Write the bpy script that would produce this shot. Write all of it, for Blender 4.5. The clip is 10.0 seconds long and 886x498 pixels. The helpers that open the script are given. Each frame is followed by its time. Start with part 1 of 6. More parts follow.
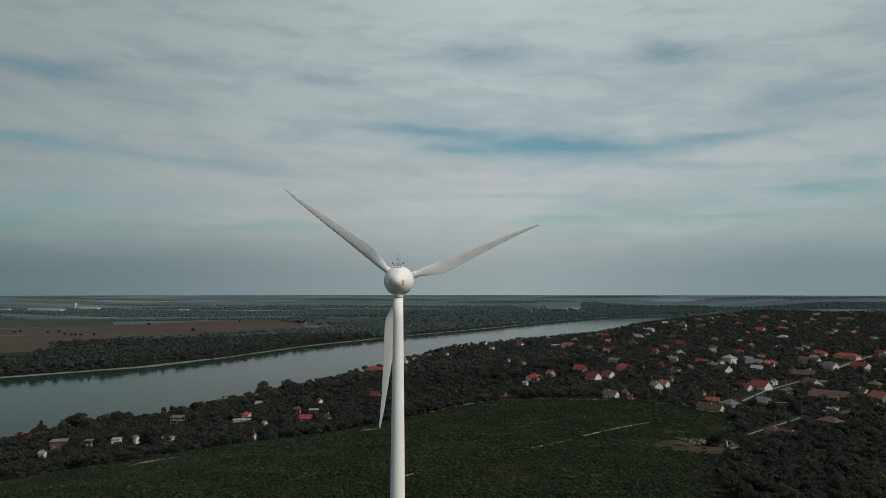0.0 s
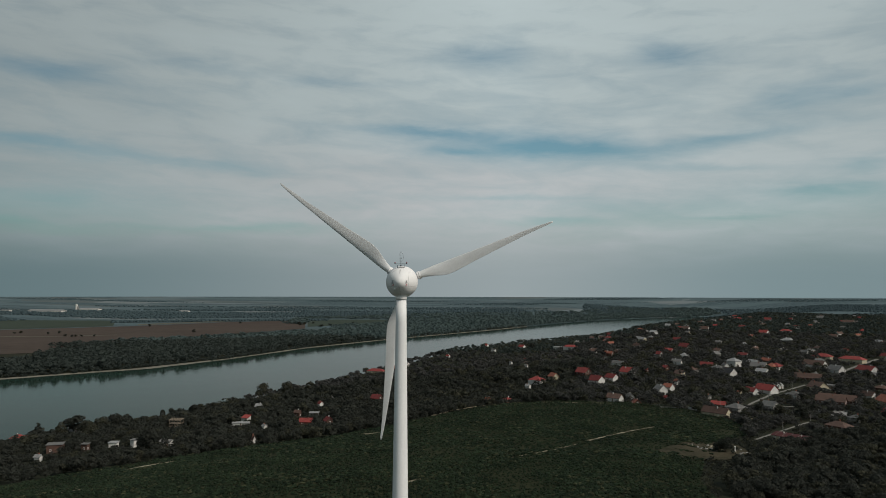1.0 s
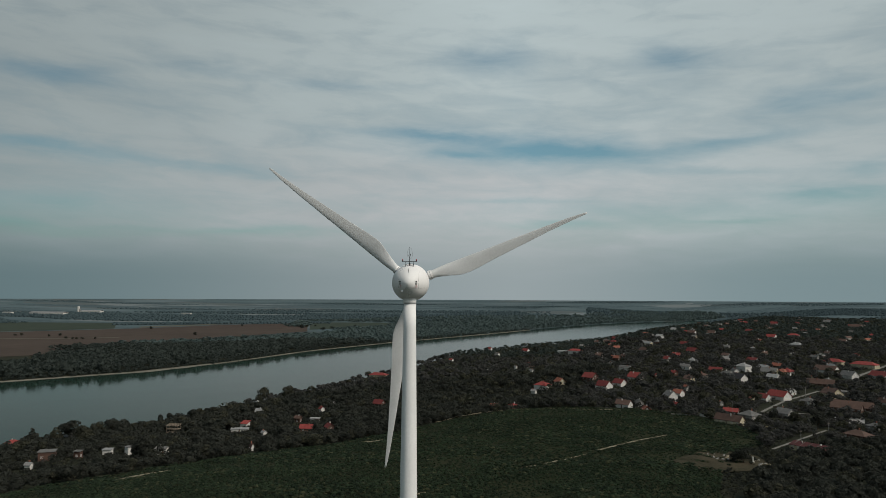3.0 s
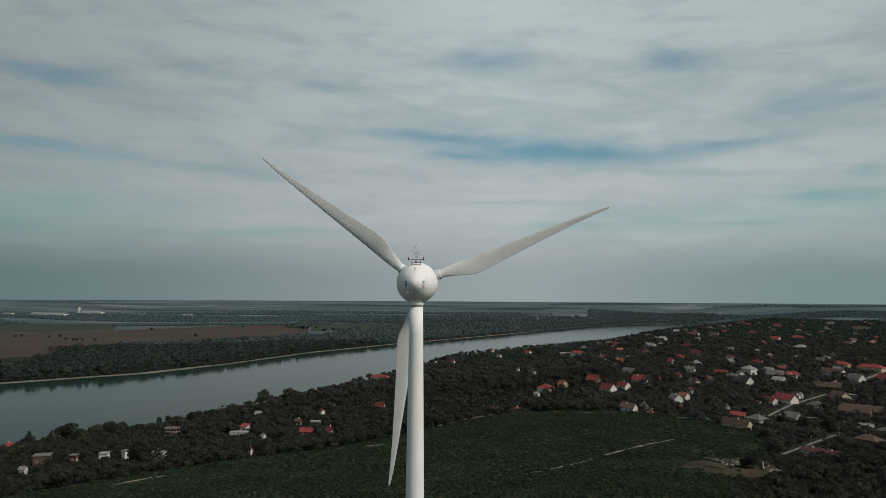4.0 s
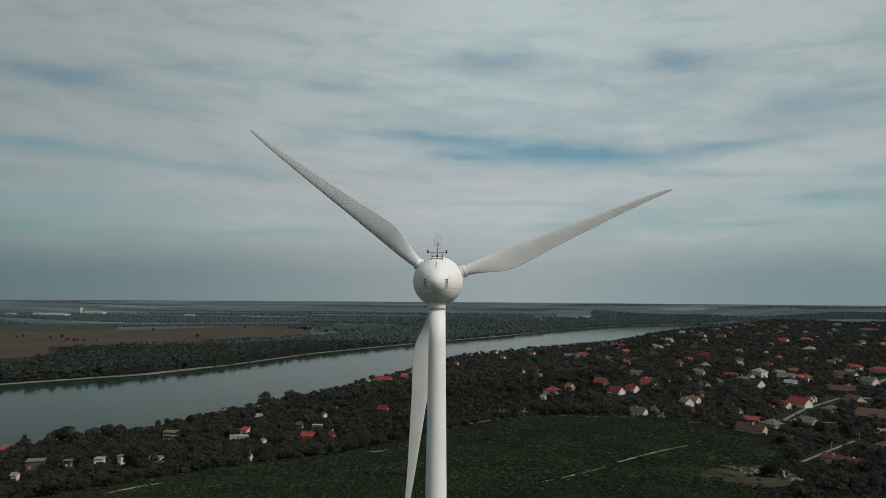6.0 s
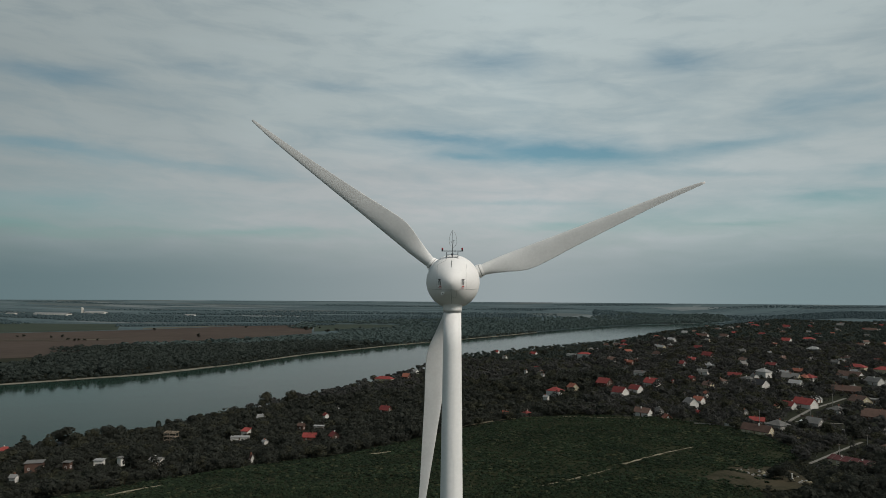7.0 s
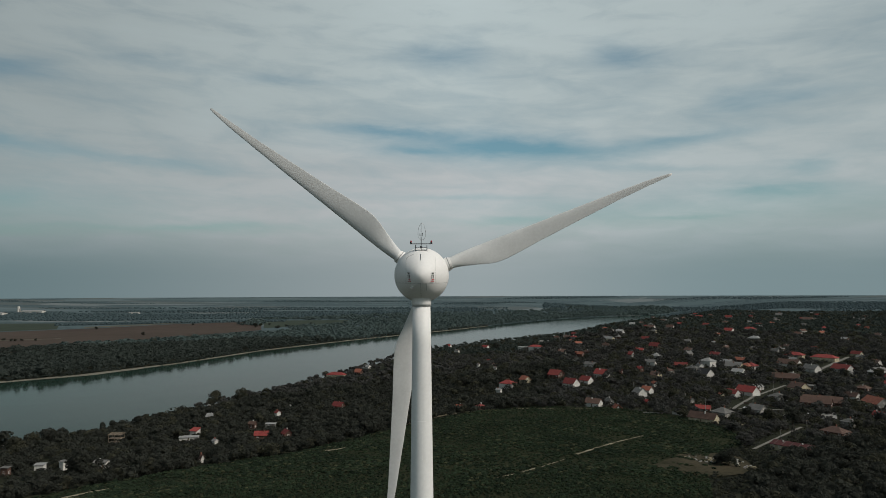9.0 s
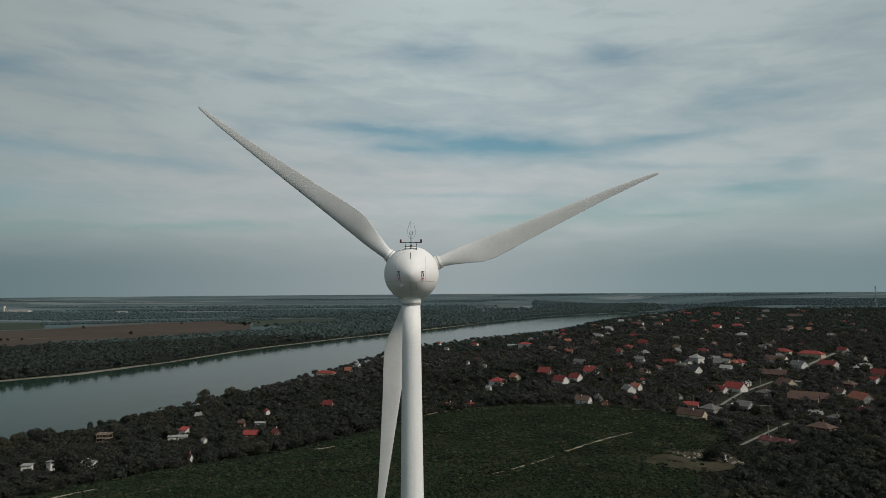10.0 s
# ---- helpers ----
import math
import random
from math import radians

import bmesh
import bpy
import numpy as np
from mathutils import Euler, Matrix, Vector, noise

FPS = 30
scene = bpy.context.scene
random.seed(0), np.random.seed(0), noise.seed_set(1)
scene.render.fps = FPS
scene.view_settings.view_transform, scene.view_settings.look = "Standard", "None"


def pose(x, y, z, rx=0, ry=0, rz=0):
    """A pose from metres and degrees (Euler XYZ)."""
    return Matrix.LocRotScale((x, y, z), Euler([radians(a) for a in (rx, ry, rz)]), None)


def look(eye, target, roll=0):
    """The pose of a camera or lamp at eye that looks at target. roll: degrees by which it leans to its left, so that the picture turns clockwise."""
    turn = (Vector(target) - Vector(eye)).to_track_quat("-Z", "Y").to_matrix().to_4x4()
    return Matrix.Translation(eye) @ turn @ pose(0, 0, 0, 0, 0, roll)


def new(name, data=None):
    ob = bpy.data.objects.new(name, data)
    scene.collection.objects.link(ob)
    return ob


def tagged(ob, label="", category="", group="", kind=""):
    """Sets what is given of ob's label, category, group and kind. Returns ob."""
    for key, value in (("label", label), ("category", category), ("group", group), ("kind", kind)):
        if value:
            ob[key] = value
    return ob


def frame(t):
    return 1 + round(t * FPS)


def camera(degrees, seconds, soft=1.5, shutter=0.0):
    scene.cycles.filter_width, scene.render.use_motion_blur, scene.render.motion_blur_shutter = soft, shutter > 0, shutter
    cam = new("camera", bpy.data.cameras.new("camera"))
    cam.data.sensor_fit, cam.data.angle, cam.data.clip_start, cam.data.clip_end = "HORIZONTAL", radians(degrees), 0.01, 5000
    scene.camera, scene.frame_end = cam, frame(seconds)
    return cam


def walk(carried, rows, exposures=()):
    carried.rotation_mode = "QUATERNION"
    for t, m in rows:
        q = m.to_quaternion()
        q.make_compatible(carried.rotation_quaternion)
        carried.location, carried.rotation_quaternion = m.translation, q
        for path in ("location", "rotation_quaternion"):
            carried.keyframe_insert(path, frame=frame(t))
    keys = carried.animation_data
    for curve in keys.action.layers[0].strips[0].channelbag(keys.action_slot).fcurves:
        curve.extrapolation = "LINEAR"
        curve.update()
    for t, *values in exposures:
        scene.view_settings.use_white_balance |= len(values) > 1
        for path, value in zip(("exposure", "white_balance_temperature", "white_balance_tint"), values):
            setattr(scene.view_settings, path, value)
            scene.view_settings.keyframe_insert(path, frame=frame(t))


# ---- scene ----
cam = camera(64.72, 10.0, soft=0.65)
walk(cam, [
    (0, look((1.988, -100.190, 63.524), (6.365, -0.469, 69.563), 0.001)),
    (0.5, look((1.837, -96.963, 63.494), (6.124, 2.753, 69.689), 0.056)),
    (1, look((1.626, -93.727, 63.527), (5.816, 5.986, 69.824), 0.109)),
    (1.5, look((1.401, -90.407, 63.605), (5.492, 9.302, 70.041), 0.139)),
    (2, look((1.129, -87.027, 63.595), (5.130, 12.679, 70.135), 0.175)),
    (2.5, look((0.917, -83.550, 63.486), (4.826, 16.153, 70.127), 0.206)),
    (4, look((0.068, -72.506, 63.526), (3.722, 27.187, 70.457), 0.311)),
    (4.5, look((-0.302, -68.892, 63.514), (3.258, 30.794, 70.591), 0.322)),
    (5, look((-0.655, -65.575, 63.534), (2.791, 34.112, 70.652), 0.364)),
    (5.5, look((-1.050, -62.375, 63.529), (2.308, 37.318, 70.607), 0.388)),
    (7, look((-2.535, -55.314, 63.722), (0.633, 44.391, 70.701), 0.378)),
    (7.5, look((-2.999, -54.392, 63.647), (0.166, 45.313, 70.646), 0.326)),
    (8, look((-3.370, -54.046, 63.580), (0.766, 45.647, 70.226), 0.216)),
    (8.5, look((-3.660, -54.107, 63.647), (3.998, 45.395, 70.033), -0.022)),
    (9, look((-3.848, -54.145, 63.657), (6.303, 45.144, 69.866), -0.219)),
    (9.5, look((-3.890, -54.168, 63.644), (7.138, 45.037, 69.710), -0.328)),
    (10, look((-3.868, -54.140, 63.707), (7.767, 45.006, 69.611), -0.394)),
])
SUN_POWER = 2.5
SKY_TINT = (0.76, 0.96, 0.82)
CLOUD = (4.16, 4.84, 4.94)
CLOUD_LOW = (4.62, 4.86, 4.95)
HAZE_WEST = (1.80, 2.66, 2.86)
HAZE = (2.92, 3.42, 3.56)
WATER_BUMP = 0.5

# ---- world, sun ----
SUN_AZ, SUN_EL = 124.0, 44.0          # degrees clockwise from +y, above the horizon
world = bpy.data.worlds.new("sky")
scene.world = world
world.use_nodes = True
WN, WL = world.node_tree.nodes, world.node_tree.links
WN.clear()


def wmath(op, a, b=None, c=None, clamp=False):
    n = WN.new("ShaderNodeMath")
    n.operation, n.use_clamp = op, clamp
    for i, v in enumerate((a, b, c)):
        if v is None:
            continue
        if isinstance(v, (int, float)):
            n.inputs[i].default_value = v
        else:
            WL.new(v, n.inputs[i])
    return n.outputs[0]


def wmix(fac, a, b):
    n = WN.new("ShaderNodeMix")
    n.data_type = "RGBA"
    for i, v in ((0, fac), (6, a), (7, b)):
        if isinstance(v, (int, float)):
            n.inputs[i].default_value = v
        elif isinstance(v, tuple):
            n.inputs[i].default_value = (*v, 1)
        else:
            WL.new(v, n.inputs[i])
    return n.outputs[2]


def wnoise(vec, scale, detail, rough, distortion=0.0):
    n = WN.new("ShaderNodeTexNoise")
    n.inputs["Scale"].default_value, n.inputs["Detail"].default_value = scale, detail
    n.inputs["Roughness"].default_value, n.inputs["Distortion"].default_value = rough, distortion
    WL.new(vec, n.inputs["Vector"])
    return n.outputs[0]


def wcombine(x, y, z):
    n = WN.new("ShaderNodeCombineXYZ")
    for i, v in enumerate((x, y, z)):
        if isinstance(v, (int, float)):
            n.inputs[i].default_value = v
        else:
            WL.new(v, n.inputs[i])
    return n.outputs[0]


sky_tex = WN.new("ShaderNodeTexSky")
sky_tex.sky_type, sky_tex.sun_disc = "NISHITA", False
sky_tex.sun_elevation, sky_tex.sun_rotation = radians(SUN_EL), radians(SUN_AZ)
sky_tex.air_density, sky_tex.dust_density, sky_tex.ozone_density = 1.0, 1.5, 2.0
coord = WN.new("ShaderNodeTexCoord")
split = WN.new("ShaderNodeSeparateXYZ")
WL.new(coord.outputs["Generated"], split.inputs[0])
dx, dy, dz = split.outputs
az = wmath("MULTIPLY", wmath("ARCTAN2", dx, dy), 57.2958)
el = wmath("MULTIPLY", wmath("ARCSINE", dz), 57.2958)
# a flat cloud deck seen from below
low = wmath("ADD", wmath("MAXIMUM", dz, 0.0), 0.14)
deck = wcombine(wmath("DIVIDE", dx, low), wmath("DIVIDE", dy, low), 0.0)
streak = wcombine(wmath("MULTIPLY", az, 0.055), wmath("MULTIPLY", wmath("ADD", el, wmath("MULTIPLY", az, 0.03)), 0.24), 3.1)
n_big = wnoise(deck, 0.75, 6, 0.52, 0.5)
n_streak = wnoise(streak, 0.8, 6, 0.5, 0.5)
n_fine = wnoise(streak, 3.2, 6, 0.6, 0.4)
wob = wmath("MULTIPLY", wmath("SUBTRACT", wnoise(streak, 1.6, 5, 0.62), 0.5), 2.2)
wob_x = wmath("MULTIPLY", wmath("SUBTRACT", wnoise(streak, 0.9, 4, 0.6), 0.5), 9.0)


def gap(a, e, half_a, half_e, tilt, depth):
    """A thinning of the cloud round azimuth a and elevation e, in degrees."""
    u = wmath("ADD", wmath("SUBTRACT", az, a), wob_x)
    v = wmath("ADD", wmath("SUBTRACT", wmath("SUBTRACT", el, e), wmath("MULTIPLY", u, tilt)), wob)
    q = wmath("ADD", wmath("POWER", wmath("DIVIDE", u, half_a), 2.0), wmath("POWER", wmath("DIVIDE", v, half_e), 2.0))
    return wmath("MULTIPLY", wmath("EXPONENT", wmath("MULTIPLY", q, -1.0)), depth)


thin = 0.0
thin = wmath("ADD", thin, gap(9.1, 11.8, 9.7, 1.15, -0.07, 0.90))
thin = wmath("ADD", thin, gap(15.9, 11.3, 4.4, 0.71, -0.10, 0.35))
thin = wmath("ADD", thin, gap(25.2, 11.6, 5.6, 0.54, 0.10, 0.50))
thin = wmath("ADD", thin, gap(31.8, 7.6, 3.9, 0.64, -0.04, 0.60))
thin = wmath("ADD", thin, gap(34.8, 9.1, 1.3, 0.54, 0.00, 0.35))
thin = wmath("ADD", thin, gap(5.8, 18.9, 3.5, 1.12, 0.00, 0.45))
thin = wmath("ADD", thin, gap(20.6, 18.3, 2.8, 1.15, 0.00, 0.50))
thin = wmath("ADD", thin, gap(28.7, 14.1, 3.4, 0.96, 0.05, 0.45))
thin = wmath("ADD", thin, gap(33.4, 14.0, 2.1, 0.54, 0.10, 0.30))
thin = wmath("ADD", thin, gap(7.7, 7.8, 6.0, 0.32, 0.00, 0.30))
thin = wmath("ADD", thin, gap(10.9, 5.7, 5.0, 0.32, 0.00, 0.40))
thin = wmath("ADD", thin, gap(23.8, 6.0, 3.6, 0.22, 0.00, 0.30))
thin = wmath("ADD", thin, gap(-28.5, 15.7, 4.9, 0.68, 0.00, 0.50))
thin = wmath("ADD", thin, gap(-16.6, 17.2, 3.8, 0.50, 0.00, 0.30))
thin = wmath("ADD", thin, gap(-6.4, 16.9, 5.1, 0.43, 0.00, 0.30))
thin = wmath("ADD", thin, gap(-27.3, 10.6, 6.7, 0.63, -0.03, 0.55))
thin = wmath("ADD", thin, gap(-17.6, 10.0, 7.0, 0.39, -0.04, 0.26))
thin = wmath("ADD", thin, gap(-29.2, 4.7, 6.4, 0.43, 0.00, 0.50))
thin = wmath("ADD", thin, gap(-13.3, 5.2, 6.5, 0.40, 0.02, 0.55))
thin = wmath("ADD", thin, gap(0.2, 13.1, 4.2, 0.36, -0.04, 0.50))
thin = wmath("ADD", thin, gap(1.9, 11.6, 2.8, 0.36, -0.08, 0.40))
thin = wmath("ADD", thin, gap(23.1, 9.7, 6.5, 0.39, -0.05, 0.30))
thin = wmath("ADD", thin, gap(25.0, 6.3, 15.0, 1.50, 0.00, 0.34))
thin = wmath("ADD", thin, gap(-30.0, 6.2, 12.0, 1.50, 0.00, 0.34))
cover = wmath("ADD", wmath("MULTIPLY", wmath("SUBTRACT", n_streak, 0.5), 0.5), wmath("MULTIPLY", wmath("SUBTRACT", n_big, 0.5), 0.38))
cover = wmath("ADD", cover, wmath("MULTIPLY", wmath("SUBTRACT", n_fine, 0.5), 0.75))
cover = wmath("SUBTRACT", wmath("ADD", cover, 0.94), thin, clamp=True)
# overhead, out of view, cloud is thinned to clear blue to dim the ground
overhead_dim = WN.new("ShaderNodeMapRange")
overhead_dim.interpolation_type = "SMOOTHSTEP"
overhead_dim.inputs[1].default_value, overhead_dim.inputs[2].default_value, overhead_dim.inputs[3].default_value, overhead_dim.inputs[4].default_value = 27.0, 52.0, 1.0, 0.12
WL.new(el, overhead_dim.inputs[0])
cover = wmath("MULTIPLY", cover, overhead_dim.outputs[0])
veil = WN.new("ShaderNodeMapRange")
veil.interpolation_type = "SMOOTHSTEP"
veil.inputs[1].default_value, veil.inputs[2].default_value, veil.inputs[3].default_value, veil.inputs[4].default_value = 1.0, 7.0, 0.98, 0.0
WL.new(wmath("ADD", el, wmath("MULTIPLY", wob, 0.5)), veil.inputs[0])
haze = veil.outputs[0]
nish = WN.new("ShaderNodeVectorMath")
nish.operation = "MULTIPLY"
WL.new(sky_tex.outputs[0], nish.inputs[0])
nish.inputs[1].default_value = SKY_TINT
bright = wmath("ADD", wmath("ADD", 0.66, wmath("MULTIPLY", n_big, 0.32)), wmath("ADD", wmath("MULTIPLY", n_streak, 0.26), wmath("MULTIPLY", n_fine, 0.12)))
bearing = WN.new("ShaderNodeMapRange")
bearing.interpolation_type = "SMOOTHSTEP"
bearing.inputs[1].default_value, bearing.inputs[2].default_value = -32.0, 6.0
WL.new(az, bearing.inputs[0])
beyond = WN.new("ShaderNodeMapRange")
beyond.interpolation_type = "SMOOTHSTEP"
beyond.inputs[1].default_value, beyond.inputs[2].default_value, beyond.inputs[3].default_value, beyond.inputs[4].default_value = 6.0, 30.0, 1.0, 0.25
WL.new(az, beyond.inputs[0])
middle = wmath("MULTIPLY", bearing.outputs[0], beyond.outputs[0])
cloud = WN.new("ShaderNodeVectorMath")
cloud.operation = "SCALE"
low_cloud = WN.new("ShaderNodeMapRange")
low_cloud.interpolation_type = "SMOOTHSTEP"
low_cloud.inputs[1].default_value, low_cloud.inputs[2].default_value, low_cloud.inputs[3].default_value, low_cloud.inputs[4].default_value = 8.0, 15.0, 1.0, 0.0
WL.new(el, low_cloud.inputs[0])
WL.new(wmix(wmath("MULTIPLY", low_cloud.outputs[0], middle), CLOUD, CLOUD_LOW), cloud.inputs[0])
WL.new(bright, cloud.inputs["Scale"])
sky_col = wmix(cover, nish.outputs[0], cloud.outputs[0])
sky_col = wmix(haze, sky_col, wmix(middle, HAZE_WEST, HAZE))
# the cloud thickens away from the brightest bearing, most on the side that lies off the sun
swing = wmath("SINE", wmath("MULTIPLY", wmath("SUBTRACT", az, 8.0), 0.0174533))
side = wmath("SUBTRACT", wmath("SUBTRACT", 1.02, wmath("MULTIPLY", wmath("MAXIMUM", wmath("MULTIPLY", swing, -1.0), 0.0), 0.54)), wmath("MULTIPLY", wmath("MAXIMUM", swing, 0.0), 0.24))
thick = WN.new("ShaderNodeVectorMath")
thick.operation = "SCALE"
WL.new(sky_col, thick.inputs[0])
WL.new(side, thick.inputs["Scale"])
sky_col = thick.outputs[0]
back = WN.new("ShaderNodeBackground")
back.inputs[1].default_value = 0.1
WL.new(sky_col, back.inputs[0])
wout = WN.new("ShaderNodeOutputWorld")
WL.new(back.outputs[0], wout.inputs[0])

sun = new("sun", bpy.data.lights.new("sun", "SUN"))
sun.data.energy, sun.data.angle, sun.data.color = SUN_POWER, radians(14), (1.0, 0.91, 0.82)
_s = Vector((math.sin(radians(SUN_AZ)) * math.cos(radians(SUN_EL)), math.cos(radians(SUN_AZ)) * math.cos(radians(SUN_EL)), math.sin(radians(SUN_EL))))
sun.matrix_world = look(_s * 300, (0, 0, 0))


# ---- materials ----
def material(name, low_col, high_col, rough=0.8, scale=1.0, fine=12.0, bump=0.2, metal=0.0, island=0.0, random_ob=0.0, bump_dist=0.05, spec=0.3, world_space=False):
    """A surface that varies between two colours at two scales, with fine relief."""
    m = bpy.data.materials.new(name)
    m.use_nodes = True
    N, L = m.node_tree.nodes, m.node_tree.links
    b = N["Principled BSDF"]
    b.inputs["Roughness"].default_value, b.inputs["Metallic"].default_value = rough, metal
    b.inputs["Specular IOR Level"].default_value = spec
    if world_space:
        vec = N.new("ShaderNodeNewGeometry").outputs["Position"]
    else:
        vec = N.new("ShaderNodeTexCoord").outputs["Object"]
    a, c = N.new("ShaderNodeTexNoise"), N.new("ShaderNodeTexNoise")
    for n, s in ((a, scale), (c, fine)):
        n.inputs["Scale"].default_value, n.inputs["Detail"].default_value = s, 5
        L.new(vec, n.inputs["Vector"])
    mixed = N.new("ShaderNodeMath")
    mixed.operation = "MULTIPLY_ADD"
    mixed.inputs[1].default_value = 0.55
    L.new(a.outputs[0], mixed.inputs[0])
    half = N.new("ShaderNodeMath")
    half.operation = "MULTIPLY"
    half.inputs[1].default_value = 0.45
    L.new(c.outputs[0], half.inputs[0])
    L.new(half.outputs[0], mixed.inputs[2])
    value = mixed.outputs[0]
    for source, amount in (("island", island), ("object", random_ob)):
        if amount:
            if source == "island":
                r = N.new("ShaderNodeNewGeometry").outputs["Random Per Island"]
            else:
                r = N.new("ShaderNodeObjectInfo").outputs["Random"]
            n = N.new("ShaderNodeMath")
            n.operation = "MULTIPLY_ADD"
            n.inputs[1].default_value = amount
            L.new(r, n.inputs[0])
            n2 = N.new("ShaderNodeMath")
            n2.operation = "SUBTRACT"
            n2.inputs[1].default_value = amount / 2
            L.new(value, n2.inputs[0])
            L.new(n2.outputs[0], n.inputs[2])
            value = n.outputs[0]
    ramp = N.new("ShaderNodeValToRGB")
    ramp.color_ramp.elements[0].position, ramp.color_ramp.elements[1].position = 0.3, 0.7
    ramp.color_ramp.elements[0].color, ramp.color_ramp.elements[1].color = (*low_col, 1), (*high_col, 1)
    L.new(value, ramp.inputs[0])
    L.new(ramp.outputs[0], b.inputs["Base Color"])
    if bump:
        bn = N.new("ShaderNodeBump")
        bn.inputs["Strength"].default_value, bn.inputs["Distance"].default_value = bump, bump_dist
        L.new(c.outputs[0], bn.inputs["Height"])
        L.new(bn.outputs[0], b.inputs["Normal"])
    return m


def tile_material(name, low_col, high_col, scale=3.0):
    """Roof tiles: rows of relief over a weathered, uneven colour."""
    m = material(name, low_col, high_col, 0.85, 0.35, 3.0, 0.0, random_ob=0.25)
    N, L = m.node_tree.nodes, m.node_tree.links
    tc = N.new("ShaderNodeTexCoord")
    w = N.new("ShaderNodeTexWave")
    w.bands_direction = "X"
    w.inputs["Scale"].default_value, w.inputs["Distortion"].default_value = scale, 0.6
    L.new(tc.outputs["Object"], w.inputs["Vector"])
    bn = N.new("ShaderNodeBump")
    bn.inputs["Strength"].default_value, bn.inputs["Distance"].default_value = 0.5, 0.04
    L.new(w.outputs[1], bn.inputs["Height"])
    L.new(bn.outputs[0], N["Principled BSDF"].inputs["Normal"])
    return m


WHITE_PAINT = material("white_gelcoat", (0.78, 0.765, 0.745), (0.86, 0.845, 0.825), 0.62, 0.35, 5.0, 0.03, spec=0.3)
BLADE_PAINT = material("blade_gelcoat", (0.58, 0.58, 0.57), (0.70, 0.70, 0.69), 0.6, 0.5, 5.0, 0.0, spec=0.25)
TOWER_PAINT = material("tower_paint", (0.74, 0.735, 0.72), (0.84, 0.835, 0.82), 0.5, 0.25, 4.0, 0.04, spec=0.35)
SEAM = material("seam_sealant", (0.30, 0.30, 0.30), (0.42, 0.42, 0.41), 0.7, 3.0, 20.0, 0.1)
DARK_METAL = material("dark_galvanised_steel", (0.05, 0.05, 0.055), (0.10, 0.10, 0.10), 0.55, 4.0, 30.0, 0.1, metal=0.6)
GREY_METAL = material("grey_steel", (0.28, 0.28, 0.28), (0.40, 0.40, 0.40), 0.5, 4.0, 30.0, 0.1, metal=0.4)
RED_LENS = material("red_lens", (0.26, 0.014, 0.024), (0.36, 0.024, 0.030), 0.2, 4.0, 20.0, 0.02, spec=0.5)
LABEL_DARK = material("label_ink", (0.03, 0.03, 0.03), (0.06, 0.06, 0.06), 0.6, 6.0, 30.0, 0.02)
LABEL_RED = material("label_red", (0.45, 0.03, 0.04), (0.55, 0.06, 0.06), 0.6, 6.0, 30.0, 0.02)
BARK = material("bark", (0.05, 0.038, 0.028), (0.11, 0.085, 0.06), 0.95, 2.0, 14.0, 0.6)
LEAF = material("foliage", (0.0330, 0.0350, 0.0300), (0.060, 0.0640, 0.0525), 0.75, 0.07, 0.8, 0.0, island=0.28, spec=0.04, world_space=True)
LEAF_GARDEN = material("garden_foliage", (0.0480, 0.0475, 0.0455), (0.082, 0.0825, 0.0750), 0.75, 0.07, 0.8, 0.0, island=0.28, spec=0.04, world_space=True)
LEAF_OLIVE = material("olive_foliage", (0.035, 0.0360, 0.0280), (0.084, 0.084, 0.058), 0.75, 0.07, 0.8, 0.0, island=0.35, spec=0.04, world_space=True)
# distant foliage: pale bluish haze is put into these three leaf colours
LEAF_FAR_HAZE = material("hazed_riverside_foliage", (0.046, 0.056, 0.0500), (0.070, 0.084, 0.074), 0.8, 0.01, 0.15, 0.0, island=0.4, spec=0.04, world_space=True)
FAR_LEAF_HAZE = material("hazed_plain_foliage", (0.064, 0.094, 0.103), (0.090, 0.126, 0.135), 0.9, 0.002, 0.02, 0.0, island=0.4, spec=0.04, world_space=True)
LEAF_MID_HAZE = material("hazed_downstream_foliage", (0.086, 0.118, 0.113), (0.116, 0.152, 0.145), 0.8, 0.006, 0.1, 0.0, island=0.4, spec=0.04, world_space=True)
CROP = material("crop_foliage", (0.0160, 0.0245, 0.0155), (0.040, 0.0590, 0.0330), 0.7, 0.035, 0.6, 0.0, island=0.5, spec=0.04, world_space=True)
CROP_DRY = material("yellowing_crop", (0.026, 0.031, 0.018), (0.088, 0.094, 0.052), 0.7, 0.035, 0.6, 0.0, island=0.5, spec=0.04, world_space=True)
SOIL = material("field_soil", (0.014, 0.018, 0.009), (0.04, 0.042, 0.022), 0.95, 0.04, 0.9, 0.5, world_space=True, bump_dist=0.2, spec=0.04)
PALE_SOIL = material("pale_dry_soil", (0.10, 0.085, 0.055), (0.34, 0.30, 0.22), 0.95, 0.12, 1.2, 0.5, world_space=True, bump_dist=0.15, spec=0.04)
ROAD = material("worn_asphalt", (0.13, 0.124, 0.112), (0.235, 0.222, 0.20), 0.9, 0.1, 1.6, 0.3, world_space=True, spec=0.04)
PLOUGH = material("ploughed_soil", (0.056, 0.043, 0.036), (0.080, 0.063, 0.052), 0.95, 0.004, 0.03, 0.2, world_space=True, spec=0.04)
MEADOW = material("far_meadow", (0.036, 0.047, 0.037), (0.052, 0.064, 0.048), 0.95, 0.004, 0.03, 0.2, world_space=True, spec=0.04)
STUBBLE = material("stubble_field", (0.09, 0.085, 0.065), (0.14, 0.13, 0.10), 0.95, 0.004, 0.03, 0.2, world_space=True, spec=0.04)
